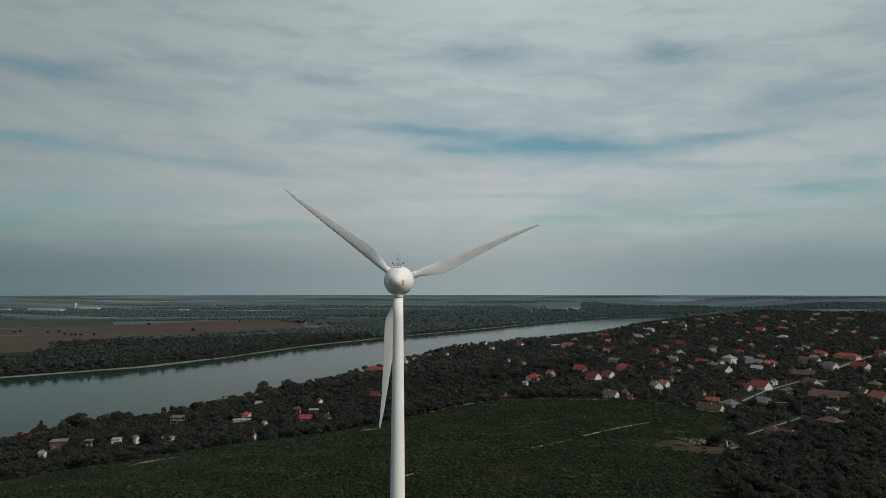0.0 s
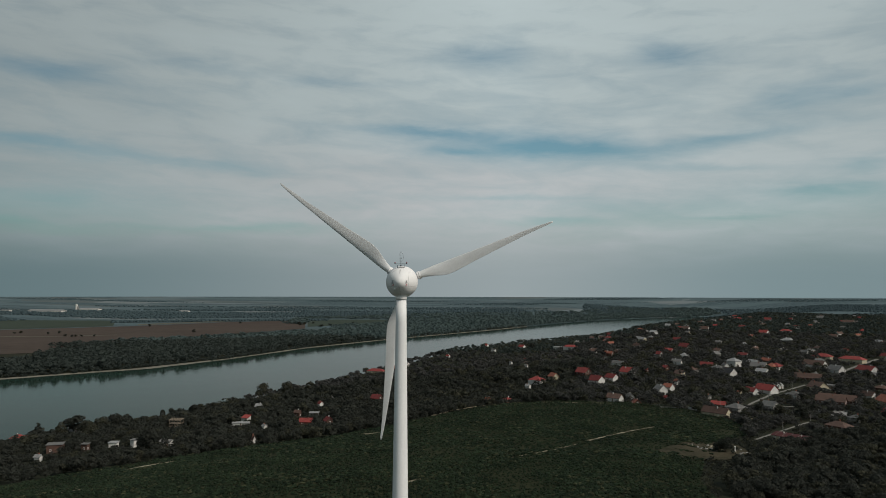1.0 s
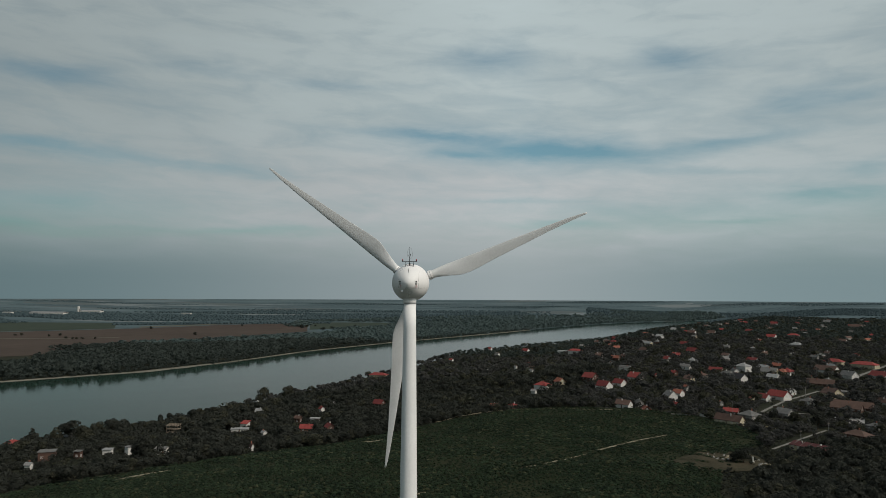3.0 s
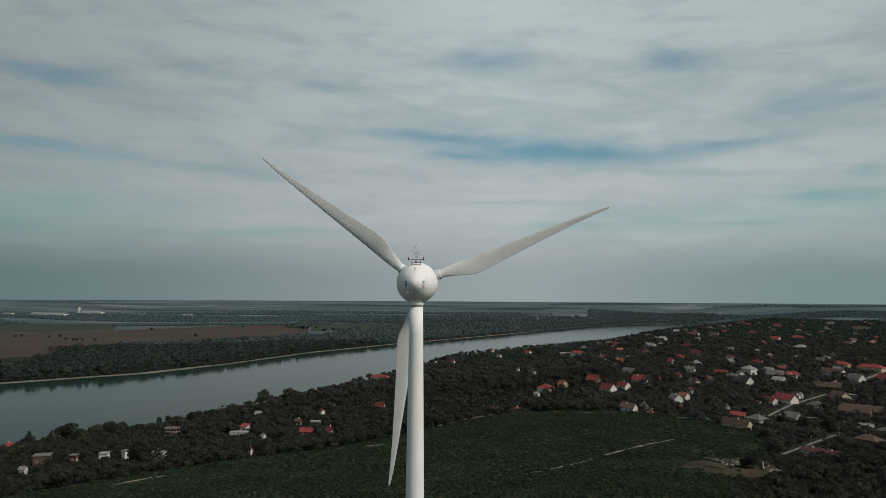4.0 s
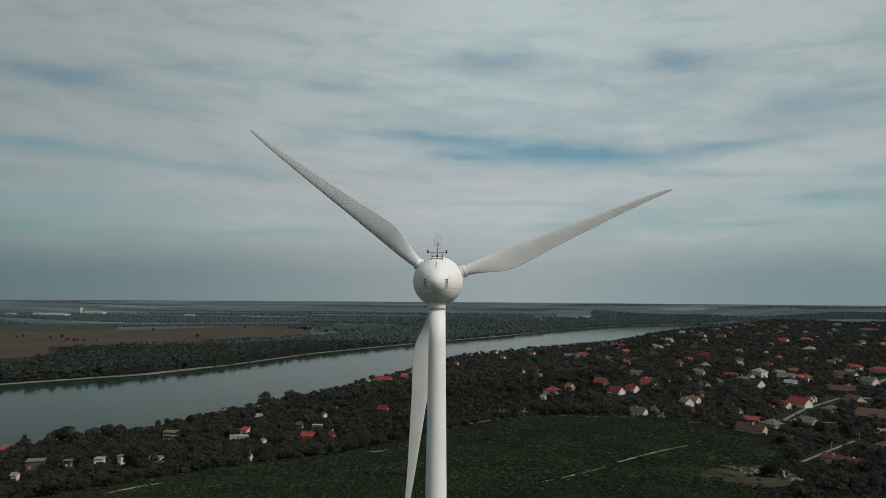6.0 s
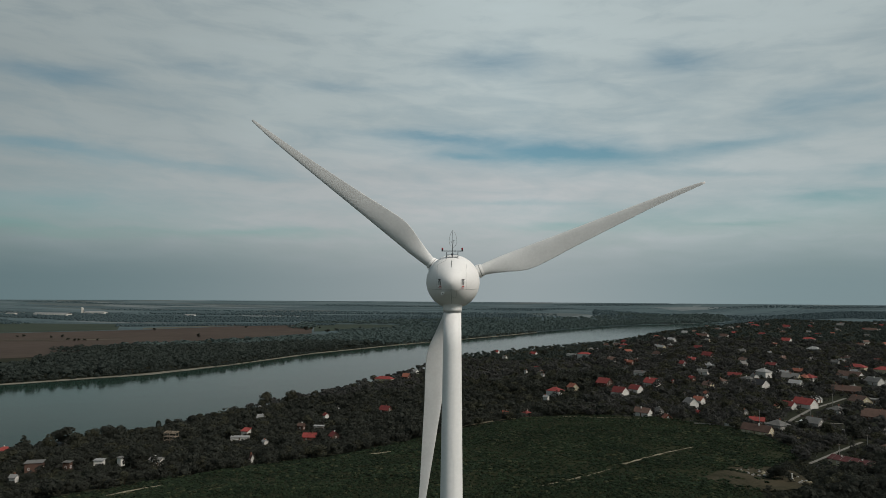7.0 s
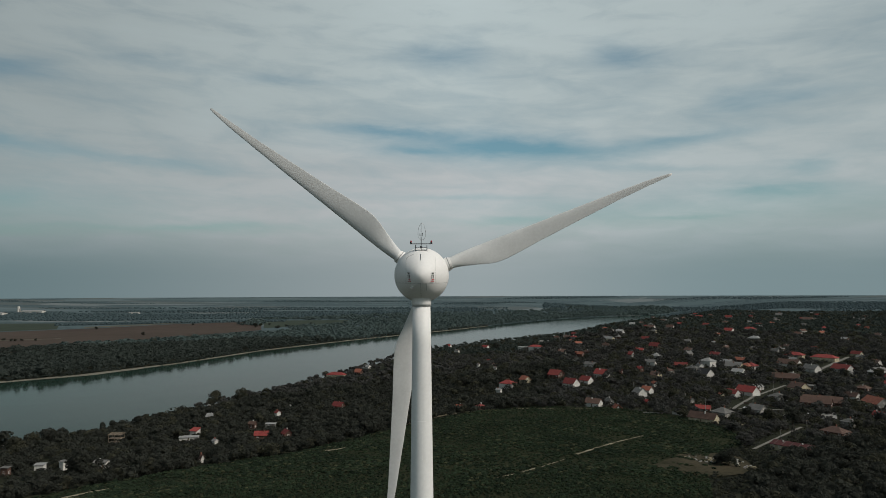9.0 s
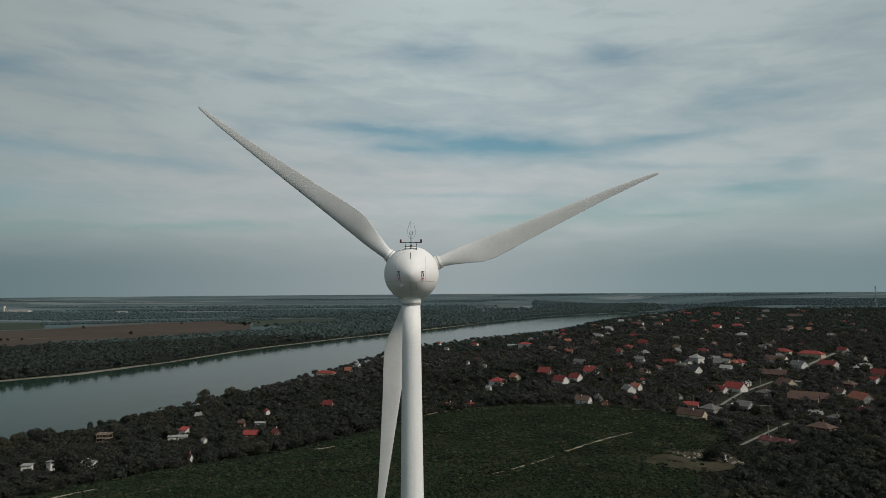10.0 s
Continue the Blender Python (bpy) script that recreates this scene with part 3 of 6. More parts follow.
strip("track", [(14.8, 402.3), (29.3, 425.9), (44.1, 438.1), (61.8, 451.5), (83.0, 453.8)], 3.0, PALE_SOIL, "dry grassy headland at the field edge", "track", 0.6, uneven=0.4)
strip("track", [(83.0, 453.8), (107.4, 450.5), (130.0, 441.1), (153.9, 438.6)], 1.0, PALE_SOIL, "dry headland at the field edge", "track", 0.6, uneven=0.4)
LANES = [
    ([(264.0, 441.4), (298.8, 480.1), (330.1, 506.5), (355.0, 528.2)], 3.6),
    ([(193.2, 295.6), (217.7, 319.1), (239.3, 339.4), (259.8, 357.7)], 3.0),
    ([(421.0, 589.4), (456.8, 624.9), (485.5, 651.7), (542.6, 705.1)], 4.0),
    ([(264.0, 441.4), (254.8, 430.2), (277.6, 423.6), (289.1, 419.2)], 2.6),
]
TRACKS = [
    ([(96.2, 285.6), (111.8, 302.2), (129.8, 319.8), (150.1, 336.2)], 1.6),
    ([(43.4, 230.5), (59.1, 244.4), (68.8, 254.7)], 0.9),
    ([(72.0, 257.2), (86.6, 273.5)], 0.8),
    ([(-27.9, 324.6), (-22.4, 326.0), (-17.6, 329.3)], 1.4),
    ([(-135.3, 250.5), (-129.9, 258.2), (-124.1, 265.9), (-117.6, 270.4)], 1.5),
    ([(-4.7, 170.7), (-0.6, 175.8), (4.8, 181.8)], 1.2),
    ([(-131.5, 182.6), (-125.1, 190.0)], 1.2),
    ([(14.8, 402.3), (29.3, 425.9), (44.1, 438.1), (61.8, 451.5), (83.0, 453.8)], 2.2),
    ([(83.0, 453.8), (107.4, 450.5), (130.0, 441.1), (153.9, 438.6)], 1.2),
]



def sandbank(name, y0, y1, out, label, inner=7.0):
    """A pale shelf of sand along the far bank."""
    ys = np.linspace(y0, y1, 40)
    V, F = [], []
    for i, y in enumerate(ys):
        t = (y - y0) / (y1 - y0)
        w = out * math.sin(math.pi * t) ** 0.5 * (0.75 + 0.5 * noise.noise((y * 0.02, 0, 0)))
        x = float(far_bank(y))
        V += [(x - inner, y, RIVER_Z + 1.2), (x + w * 0.4, y, RIVER_Z + 0.5), (x + w, y, RIVER_Z - 0.3)]
    for i in range(len(ys) - 1):
        for j in range(2):
            F.append((i * 3 + j, i * 3 + j + 1, i * 3 + j + 4, i * 3 + j + 3))
    me = mesh_np(name, V, F, SAND, smooth=True, quads=True)
    return tagged(new(name, me), label, "sandbank", kind="structure")


sandbank("ground_sandbank", 880, 1060, 6, "pale sand shelf at the water's edge")
sandbank("ground_sandbank", 1030, 1200, 20, "long pale sand spit below the riverside forest", 5.0)
sandbank("ground_sandbank", 1200, 1900, 0.6, "narrow pale strip of sand along the bank", 1.2)
sandbank("ground_sandbank", 1900, 2500, 2, "narrow pale strip of sand along the bank", 1.5)


# ---- wind turbine ----
HUB_Z = 65.0
YAW, TILT, TURN = -5.58, 2.57, 68.2      # degrees
AXIS = Vector((0.0972, 0.99425, 0.0448)).normalized()
E1 = Vector((math.cos(radians(YAW)), math.sin(radians(YAW)), 0))
E2 = E1.cross(AXIS)
CENTRE = Vector((0, 0, HUB_Z)) + AXIS * 0.435
TAIL = ((1.75, 2.02), (1.2, 2.06), (0.6, 2.12), (0.0, 2.13), (-0.5, 2.07), (-0.95, 1.93), (-1.35, 1.72), (-1.7, 1.46), (-2.05, 1.17), (-2.34, 0.89), (-2.56, 0.64), (-2.70, 0.42), (-2.78, 0.22), (-2.81, 0.09), (-2.815, 0.02))


def tail_s(r):
    """How far along the axis the nacelle's skin lies at the radius r."""
    s, q = zip(*TAIL[3:])
    return float(np.interp(-r, [-v for v in q], s))


def on_nacelle(x, z, out=0.0):
    r = math.hypot(x, z)
    s = tail_s(r)
    p = CENTRE + E1 * x + E2 * z + AXIS * s
    n = skin_normal(x, z)
    return p + n * out


def skin_normal(x, z):
    r = math.hypot(x, z)
    ds = (tail_s(r + 0.05) - tail_s(max(r - 0.05, 0))) / 0.1
    rad = (E1 * x + E2 * z) / max(r, 1e-4)
    n = (-AXIS + rad * ds)
    return n.normalized()


def nacelle_pose(x, z, out=0.0):
    """A pose on the nacelle's skin: local z points outward, local y upward."""
    n = skin_normal(x, z)
    right = E2.cross(n).normalized()
    up = n.cross(right).normalized()
    m = Matrix((right, up, n)).transposed().to_4x4()
    m.translation = on_nacelle(x, z, out)
    return m


def tube(bm, pts, r, seg=6, closed=False):
    pts = [Vector(p) for p in pts]
    rings = []
    for i, p in enumerate(pts):
        a = pts[i - 1] if i or closed else p
        b = pts[(i + 1) % len(pts)] if i < len(pts) - 1 or closed else p
        q = (b - a).to_track_quat("Z", "Y")
        rings.append([p + q @ Vector((r * math.cos(k * 2 * math.pi / seg), r * math.sin(k * 2 * math.pi / seg), 0)) for k in range(seg)])
    if closed:
        rings.append(rings[0])
    ring_surface(bm, rings, caps=not closed)


def wind_turbine():
    top = tagged(new("wind_turbine"), "tall white three-bladed wind turbine with a drop-shaped nacelle", "wind turbine")
    # tower
    bm = bmesh.new()
    zs = np.linspace(-0.8, 62.58, 24)
    rad = lambda z: 0.69 + (62.58 - z) * 0.0128
    ring_surface(bm, [[(rad(z) * math.cos(a), rad(z) * math.sin(a), z) for a in np.linspace(0, 2 * math.pi, 64, endpoint=False)] for z in zs])
    tower = part("tower", bm, TOWER_PAINT, top, "tapering white steel tower", smooth=True)
    z = 59.6
    while z > 3:
        bm = bmesh.new()
        r = rad(z)
        tube(bm, [(r * math.cos(a), r * math.sin(a), z) for a in np.linspace(0, 2 * math.pi, 48, endpoint=False)], 0.007, 5, True)
        part("weld_seam", bm, TOWER_PAINT, tower)
        z -= 2.83
    for i in range(20):
        z0 = 59.6 - 2.83 * i
        a = radians(-88 + (6 if i % 2 else -4))
        bm = bmesh.new()
        tube(bm, [(rad(q) * math.cos(a), rad(q) * math.sin(a), q) for q in (z0, z0 - 1.4, z0 - 2.83)], 0.010, 5)
        part("plate_seam", bm, TOWER_PAINT, tower)
    bm = bmesh.new()
    ring_surface(bm, [[(r * math.cos(a), r * math.sin(a), z) for a in np.linspace(0, 2 * math.pi, 48, endpoint=False)] for r, z in ((0.725, 62.60), (0.725, 62.64), (0.70, 62.67))])
    part("yaw_flange", bm, SEAM, top, "dark gap ring below the nacelle", smooth=True)
    # nacelle with its neck
    bm = bmesh.new()
    ring_surface(bm, [[CENTRE + AXIS * s + (E1 * math.cos(a) + E2 * math.sin(a)) * r for a in np.linspace(0, 2 * math.pi, 72, endpoint=False)] for s, r in TAIL])
    nacelle = part("nacelle", bm, WHITE_PAINT, top, "drop-shaped glossy white nacelle shell", smooth=True)
    bm = bmesh.new()
    ring_surface(bm, [[(r * math.cos(a), r * math.sin(a), z) for a in np.linspace(0, 2 * math.pi, 56, endpoint=False)] for r, z in ((0.735, 62.67), (0.735, 62.85), (0.745, 62.98), (0.775, 63.1), (0.84, 63.22), (0.93, 63.33), (1.04, 63.43))])
    part("neck", bm, WHITE_PAINT, nacelle, "flared white collar over the tower", smooth=True)
    # joints of the shell
    bm = bmesh.new()
    tube(bm, [on_nacelle(x, -0.56) for x in np.linspace(-2.0, 2.0, 40)], 0.012, 5)
    part("shell_joint", bm, SEAM, nacelle)
    for sx in (-1, 1):
        bm = bmesh.new()
        tube(bm, [on_nacelle(sx * 1.12, z) for z in np.linspace(-0.56, 1.35, 20)], 0.012, 5)
        part("shell_joint", bm, SEAM, nacelle)
    bm = bmesh.new()
    tube(bm, [on_nacelle(sx, 1.3 + 0.45 * (1 - (sx / 1.12) ** 2)) for sx in np.linspace(-1.12, -0.5, 10)], 0.012, 5)
    part("shell_joint", bm, SEAM, nacelle)
    bm = bmesh.new()
    tube(bm, [on_nacelle(0.0, z) for z in np.linspace(-0.56, -1.9, 16)], 0.014, 5)
    part("shell_joint", bm, SEAM, nacelle)
    bm = bmesh.new()
    tube(bm, [on_nacelle(0.42, z) for z in np.linspace(-0.58, -1.15, 8)] + [on_nacelle(x, -1.15) for x in np.linspace(0.36, 0.02, 6)], 0.010, 5)
    part("hatch_joint", bm, SEAM, nacelle)
    # warning labels on the shell
    for sx in (-1, 1):
        m = nacelle_pose(sx * 0.88, -0.12, 0.012) @ Matrix.Diagonal((1.35, 1.05, 1, 1))
        bm = bmesh.new()
        tri = [bm.verts.new(m @ Vector(p)) for p in ((-0.13, 0.34, 0.004), (0.13, 0.34, 0.004), (0.0, 0.22, 0.004))]
        bm.faces.new(tri)
        bmesh.ops.extrude_face_region(bm, geom=bm.faces[:])
        for y, w in ((0.16, 0.20), (0.09, 0.16), (0.02, 0.17), (-0.05, 0.15)):
            box(bm, -0.06, y, 0.004, w * 0.35, 0.05, 0.01, m)
            box(bm, 0.06, y, 0.004, w * 0.35, 0.05, 0.01, m)
        label = part("warning_label", bm, LABEL_DARK, nacelle, "small dark pictogram label")
        bm = bmesh.new()
        box(bm, 0.03, -0.17, 0.004, 0.15, 0.07, 0.012, m)
        box(bm, -0.05, -0.29, 0.004, 0.14, 0.04, 0.012, m)
        box(bm, 0.09, -0.29, 0.004, 0.07, 0.04, 0.012, m)
        part("red_print", bm, LABEL_RED, label)
    # small lamp below the joint
    p = on_nacelle(-0.68, -0.86)
    bm = bmesh.new()
    rod(bm, p, p - AXIS * 0.28, 0.10, 0.09, 16)
    lamp = part("tail_lamp", bm, WHITE_PAINT, nacelle, "stubby white lamp housing")
    bm = bmesh.new()
    rod(bm, p - AXIS * 0.281 + E1 * 0.03, p - AXIS * 0.30 + E1 * 0.03, 0.045, 0.045, 12)
    part("lens", bm, PANE, lamp)
    # sensor frame on the roof
    base = CENTRE + AXIS * -1.0
    at = lambda x, z, s=0.0: base + E1 * x + E2 * z + AXIS * s
    bm = bmesh.new()
    for x in (-0.44, 0.44):
        rod(bm, at(x, 1.72), at(x, 2.34), 0.028)
        rod(bm, at(x, 1.72), at(x, 1.72, 0.5), 0.024)
        rod(bm, at(x, 2.05), at(x, 2.05, 0.6), 0.022)
    for z in (1.76, 2.12):
        rod(bm, at(-0.44, z), at(0.44, z), 0.022)
    box(bm, 0, 0, 0, 1.72, 0.07, 0.06, Matrix.Translation(at(0, 2.42)) @ Matrix((E1, AXIS, E2)).transposed().to_4x4())
    mast = part("sensor_frame", bm, DARK_METAL, top, "dark steel rail frame with a crossbar")
    bm = bmesh.new()
    rod(bm, at(0, 1.8), at(0, 2.95), 0.032, 0.028)
    rod(bm, at(0, 2.95), at(0, 4.08), 0.014, 0.010)
    rod(bm, at(0, 2.08), at(0, 2.24), 0.085, 0.085, 14)
    part("pole", bm, DARK_METAL, mast)
    bm = bmesh.new()
    loop = []
    for k in range(40):
        a = k / 40 * 2 * math.pi
        loop.append(at(0.05 + 0.29 * math.sin(a) * (1 + 0.22 * math.cos(a)), 3.36 - 0.58 * math.cos(a) * (1 + 0.12 * abs(math.cos(a)))))
    tube(bm, loop, 0.013, 6, True)
    part("lightning_loop", bm, GREY_METAL, mast, "thin grey lens-shaped wire loop")
    bm = bmesh.new()
    rod(bm, at(-0.10, 3.05), at(0.12, 3.05), 0.012)
    for x in (-0.10, 0.12):
        rod(bm, at(x, 3.03), at(x, 3.20), 0.018)
    bmesh.ops.create_uvsphere(bm, u_segments=10, v_segments=6, radius=0.045, matrix=Matrix.Translation(at(0.12, 3.22)))
    part("wind_sensor", bm, DARK_METAL, mast)
    for x in (-0.78, 0.78):
        bm = bmesh.new()
        rod(bm, at(x, 2.45), at(x, 2.53), 0.07, 0.07, 14)
        beacon = part("beacon", bm, DARK_METAL, mast, "red obstruction light on the crossbar")
        bm = bmesh.new()
        rod(bm, at(x, 2.53), at(x, 2.62), 0.075, 0.07, 16)
        bmesh.ops.create_uvsphere(bm, u_segments=16, v_segments=8, radius=0.07, matrix=Matrix.Translation(at(x, 2.62)))
        part("red_lens", bm, RED_LENS, beacon, smooth=True)
    bm = bmesh.new()
    box(bm, 0, 0, 0, 0.74, 0.5, 0.2, Matrix.Translation(at(0.02, 1.86, 0.25)) @ Matrix((E1, AXIS, E2)).transposed().to_4x4(), 0.03)
    part("roof_hatch", bm, GREY_METAL, nacelle, "low grey hatch box on the roof")
    bm = bmesh.new()
    rod(bm, on_nacelle(-0.02, 1.62, 0.03), on_nacelle(-0.02, 1.15, 0.03), 0.02)
    part("grab_rail", bm, DARK_METAL, nacelle)
    # rotor: spinner on the far side, blades set in sockets
    hub = Vector((0, 0, HUB_Z)) + AXIS * 2.745
    bm = bmesh.new()
    ring_surface(bm, [[CENTRE + AXIS * s + (E1 * math.cos(a) + E2 * math.sin(a)) * r for a in np.linspace(0, 2 * math.pi, 56, endpoint=False)] for s, r in ((1.76, 2.0), (2.3, 1.97), (2.9, 1.75), (3.5, 1.35), (4.0, 0.85), (4.3, 0.4), (4.36, 0.05))])
    part("spinner", bm, WHITE_PAINT, top, "rounded white rotor spinner", smooth=True)
    STATION = ((1.75, -0.40, 0.40, 0.80, 0), (2.4, -0.45, 0.42, 0.82, 4), (3.2, -0.50, 0.58, 0.74, 12), (4.5, -0.54, 0.95, 0.60, 18), (5.4, -0.53, 1.25, 0.52, 19), (6.05, -0.52, 1.37, 0.46, 18),
               (6.8, -0.50, 1.38, 0.42, 16), (8.1, -0.47, 1.26, 0.36, 13), (10.1, -0.43, 1.02, 0.29, 9), (13.2, -0.39, 0.73, 0.20, 6), (17.2, -0.32, 0.37, 0.12, 3), (20.0, -0.24, 0.20, 0.09, 1), (21.7, -0.11, 0.13, 0.07, 0), (22.0, -0.05, 0.10, 0.04, 0))
    for k in range(3):
        a = radians(TURN + 120 * k)
        er, et = E1 * math.sin(a) + E2 * math.cos(a), E1 * math.cos(a) - E2 * math.sin(a)
        rings = []
        R = [s[0] for s in STATION]
        for r in np.concatenate([np.linspace(1.75, 8, 26), np.linspace(8.4, 21.7, 24), [22.0]]):
            le, te, th, tw = (float(np.interp(r, R, [s[i] for s in STATION])) for i in (1, 2, 3, 4))
            chord, mid = te - le, (te + le) / 2
            blend = float(ease(2.2, 4.6, r))
            ring = []
            for j in range(28):
                q = j / 28 * 2 * math.pi
                cx = math.cos(q)
                cyl = (cx * 0.5 * chord, math.sin(q) * 0.5 * th)
                xx = (cx + 1) / 2                      # 0 at the front edge, 1 at the back edge
                prof = 5 * (0.2969 * math.sqrt(xx) - 0.126 * xx - 0.3516 * xx * xx + 0.2843 * xx ** 3 - 0.1015 * xx ** 4)
                foil = (cx * 0.5 * chord, (prof if math.sin(q) >= 0 else -prof * 0.75) * th)
                u, v = cyl[0] * (1 - blend) + foil[0] * blend, cyl[1] * (1 - blend) + foil[1] * blend
                t = radians(-1 - 0.6 * tw)
                uu, vv = (u + 0.15) * math.cos(t) - v * math.sin(t) - 0.15, u * math.sin(t) + v * math.cos(t)
                ring.append(hub + er * r + et * (mid + uu) + AXIS * vv)
            rings.append(ring)
        bm = bmesh.new()
        ring_surface(bm, rings)
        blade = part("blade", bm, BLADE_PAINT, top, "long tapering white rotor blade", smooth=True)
        for r0, r1, w in ((2.1, 2.30, 0.57), (2.36, 2.48, 0.54), (2.48, 2.56, 0.485)):
            bm = bmesh.new()
            rod(bm, hub + er * r0 - et * 0.015, hub + er * r1 - et * 0.015, w, w, 40)
            part("root_collar", bm, WHITE_PAINT, blade, smooth=False)
        bm = bmesh.new()
        rod(bm, hub + er * 2.30 - et * 0.015, hub + er * 2.36 - et * 0.015, 0.5, 0.5, 40)
        part("root_seal", bm, SEAM, blade)
    return top


wind_turbine()


# ---- houses ----
PLOTS = []


def window_meshes():
    made = []
    for w, h in ((1.2, 1.3), (0.9, 1.1)):
        bm = bmesh.new()
        for sx in (-1, 1):
            box(bm, sx * (w / 2 - 0.05), 0, h / 2, 0.10, 0.14, h)
        for z in (0.05, h - 0.05):
            box(bm, 0, 0, z, w - 0.2, 0.14, 0.10)
        box(bm, 0, -0.02, h / 2, 0.06, 0.08, h - 0.2)
        a = bpy.data.meshes.new("window")
        bm.to_mesh(a)
        bm.free()
        a.materials.append(FRAME_WHITE)
        bm = bmesh.new()
        box(bm, 0, 0.02, h / 2, w - 0.2, 0.03, h - 0.2)
        b = bpy.data.meshes.new("pane")
        bm.to_mesh(b)
        bm.free()
        b.materials.append(PANE)
        made.append((a, b))
    bm = bmesh.new()
    box(bm, 0, 0, 1.02, 0.95, 0.1, 2.04, None, 0.02)
    d = bpy.data.meshes.new("door")
    bm.to_mesh(d)
    bm.free()
    d.materials.append(WOOD)
    return made, d


WINDOWS, DOOR = window_meshes()


def gable_roof(bm, L, W, h, rise, over, thick):
    hx, hy = L / 2 + over, W / 2 + over
    drop = rise * over / (W / 2)
    rows = []
    for x in (-hx, hx):
        rows.append([(x, -hy, h - drop), (x, 0, h + rise), (x, hy, h - drop), (x, hy, h - drop + thick), (x, 0, h + rise + thick * 1.15), (x, -hy, h - drop + thick)])
    ring_surface(bm, rows)


def hip_roof(bm, L, W, h, rise, over, thick):
    hx, hy = L / 2 + over, W / 2 + over
    ridge = max(L / 2 - W / 2, 0.15)
    rings = [[(-hx, -hy, z), (hx, -hy, z), (hx, hy, z), (-hx, hy, z)] for z in (h - 0.1, h - 0.1 + thick)]
    rings.append([(-ridge, -0.08, h + rise), (ridge, -0.08, h + rise), (ridge, 0.08, h + rise), (-ridge, 0.08, h + rise)])
    ring_surface(bm, rings)


def lean_roof(bm, L, W, h, rise, over, thick):
    hx, hy = L / 2 + over, W / 2 + over
    rows = [[(x, -hy, h), (x, hy, h + rise), (x, hy, h + rise + thick), (x, -hy, h + thick)] for x in (-hx, hx)]
    ring_surface(bm, rows)


def house(x, y, rot, L, W, h, rise, roof, wall, shape="gable", label="", detail=2, chimney=True, group="houses of the village"):
    """One house: its ridge runs along local x, its front is local -y."""
    rng = random.Random(int(x * 13 + y * 7))
    corners = [(math.cos(radians(rot)) * a - math.sin(radians(rot)) * b, math.sin(radians(rot)) * a + math.cos(radians(rot)) * b) for a in (-L / 2, L / 2) for b in (-W / 2, W / 2)]
    zs = [ground_z(x + a, y + b) for a, b in corners]
    z = max(zs) + 0.15
    sink = z - min(zs) + 0.9
    PLOTS.append((x, y, max(L, W) / 2))
    top = new("house")
    top.matrix_basis = pose(x, y, z, 0, 0, rot)
    tagged(top, label or f"{wall}-walled house with a {roof.replace('_', ' ')} {shape} roof among trees", "house", group)
    bm = bmesh.new()
    if shape == "gable":
        ring_surface(bm, [[(sx * L / 2, -W / 2, -sink), (sx * L / 2, W / 2, -sink), (sx * L / 2, W / 2, h), (sx * L / 2, 0, h + rise), (sx * L / 2, -W / 2, h)] for sx in (-1, 1)])
    elif shape == "lean":
        ring_surface(bm, [[(sx * L / 2, -W / 2, -sink), (sx * L / 2, W / 2, -sink), (sx * L / 2, W / 2, h + rise), (sx * L / 2, -W / 2, h)] for sx in (-1, 1)])
    else:
        box(bm, 0, 0, (h - sink) / 2, L, W, h + sink)
    walls = part("wall", bm, PLASTER[wall], top)
    bm = bmesh.new()
    {"gable": gable_roof, "hip": hip_roof, "lean": lean_roof}[shape](bm, L, W, h, rise, 0.45, 0.22)
    cover = part("roof", bm, ROOF[roof], top)
    if chimney and shape != "lean":
        bm = bmesh.new()
        cx, cy = rng.uniform(-0.25, 0.25) * L, rng.choice((-1, 1)) * W * 0.12
        if shape == "hip":
            cx *= 0.4
        top_z = h + rise + 0.75
        box(bm, cx, cy, (h + top_z) / 2, 0.55, 0.55, top_z - h)
        box(bm, cx, cy, top_z + 0.05, 0.68, 0.68, 0.12)
        part("chimney", bm, BRICK_RED if rng.random() < 0.6 else PLASTER["white"], cover)
    if detail:
        spots = []
        n = max(1, int(L / 3.2))
        for i in range(n):
            spots.append((-L / 2 + L * (i + 0.5) / n, -W / 2, 0, 0, 0.95, "door" if i == n // 2 and n > 1 else "window"))
        m = max(1, int(W / 3.6))
        for i in range(m):
            v = -W / 2 + W * (i + 0.5) / m
            spots.append((L / 2, v, 90, 0, 0.95, "window"))
            if detail > 1:
                spots.append((-L / 2, v, -90, 0, 0.95, "window"))
        if shape == "gable" and rise > 2.2:
            spots.append((L / 2, 0, 90, 1, h + 0.2, "window"))
        for sx, sy, turn, size, sill, kind in spots:
            if kind == "door":
                shared("door", DOOR, top, pose(sx, sy - 0.03, -0.1, 0, 0, turn))
                continue
            if sill + 1.3 > h and not size:
                sill = max(0.3, h - 1.55)
            m = pose(sx, sy, sill, 0, 0, turn)
            w = shared("window", WINDOWS[size][0], top, m)
            shared("pane", WINDOWS[size][1], w)
    return top


house(161.1, 1444.3, -41, 10.1, 7.6, 2.9, 3.2, "red", "white", "gable", detail=1)
house(162.9, 1315.3, -42, 8.3, 6.2, 2.9, 2.6, "grey", "white", "gable", detail=1)
house(65.3, 1191.3, -38, 6.6, 5.0, 2.6, 2.1, "red", "white", "gable", detail=1)
house(98.0, 1026.3, -35, 8.5, 6.4, 2.6, 2.7, "grey", "white", "gable", detail=1)
house(110.9, 1015.7, -56, 7.9, 5.9, 2.6, 2.5, "grey", "white", "gable", detail=1)
house(133.5, 1036.3, -47, 7.9, 5.9, 2.6, 2.5, "grey", "grey", "gable", detail=1)
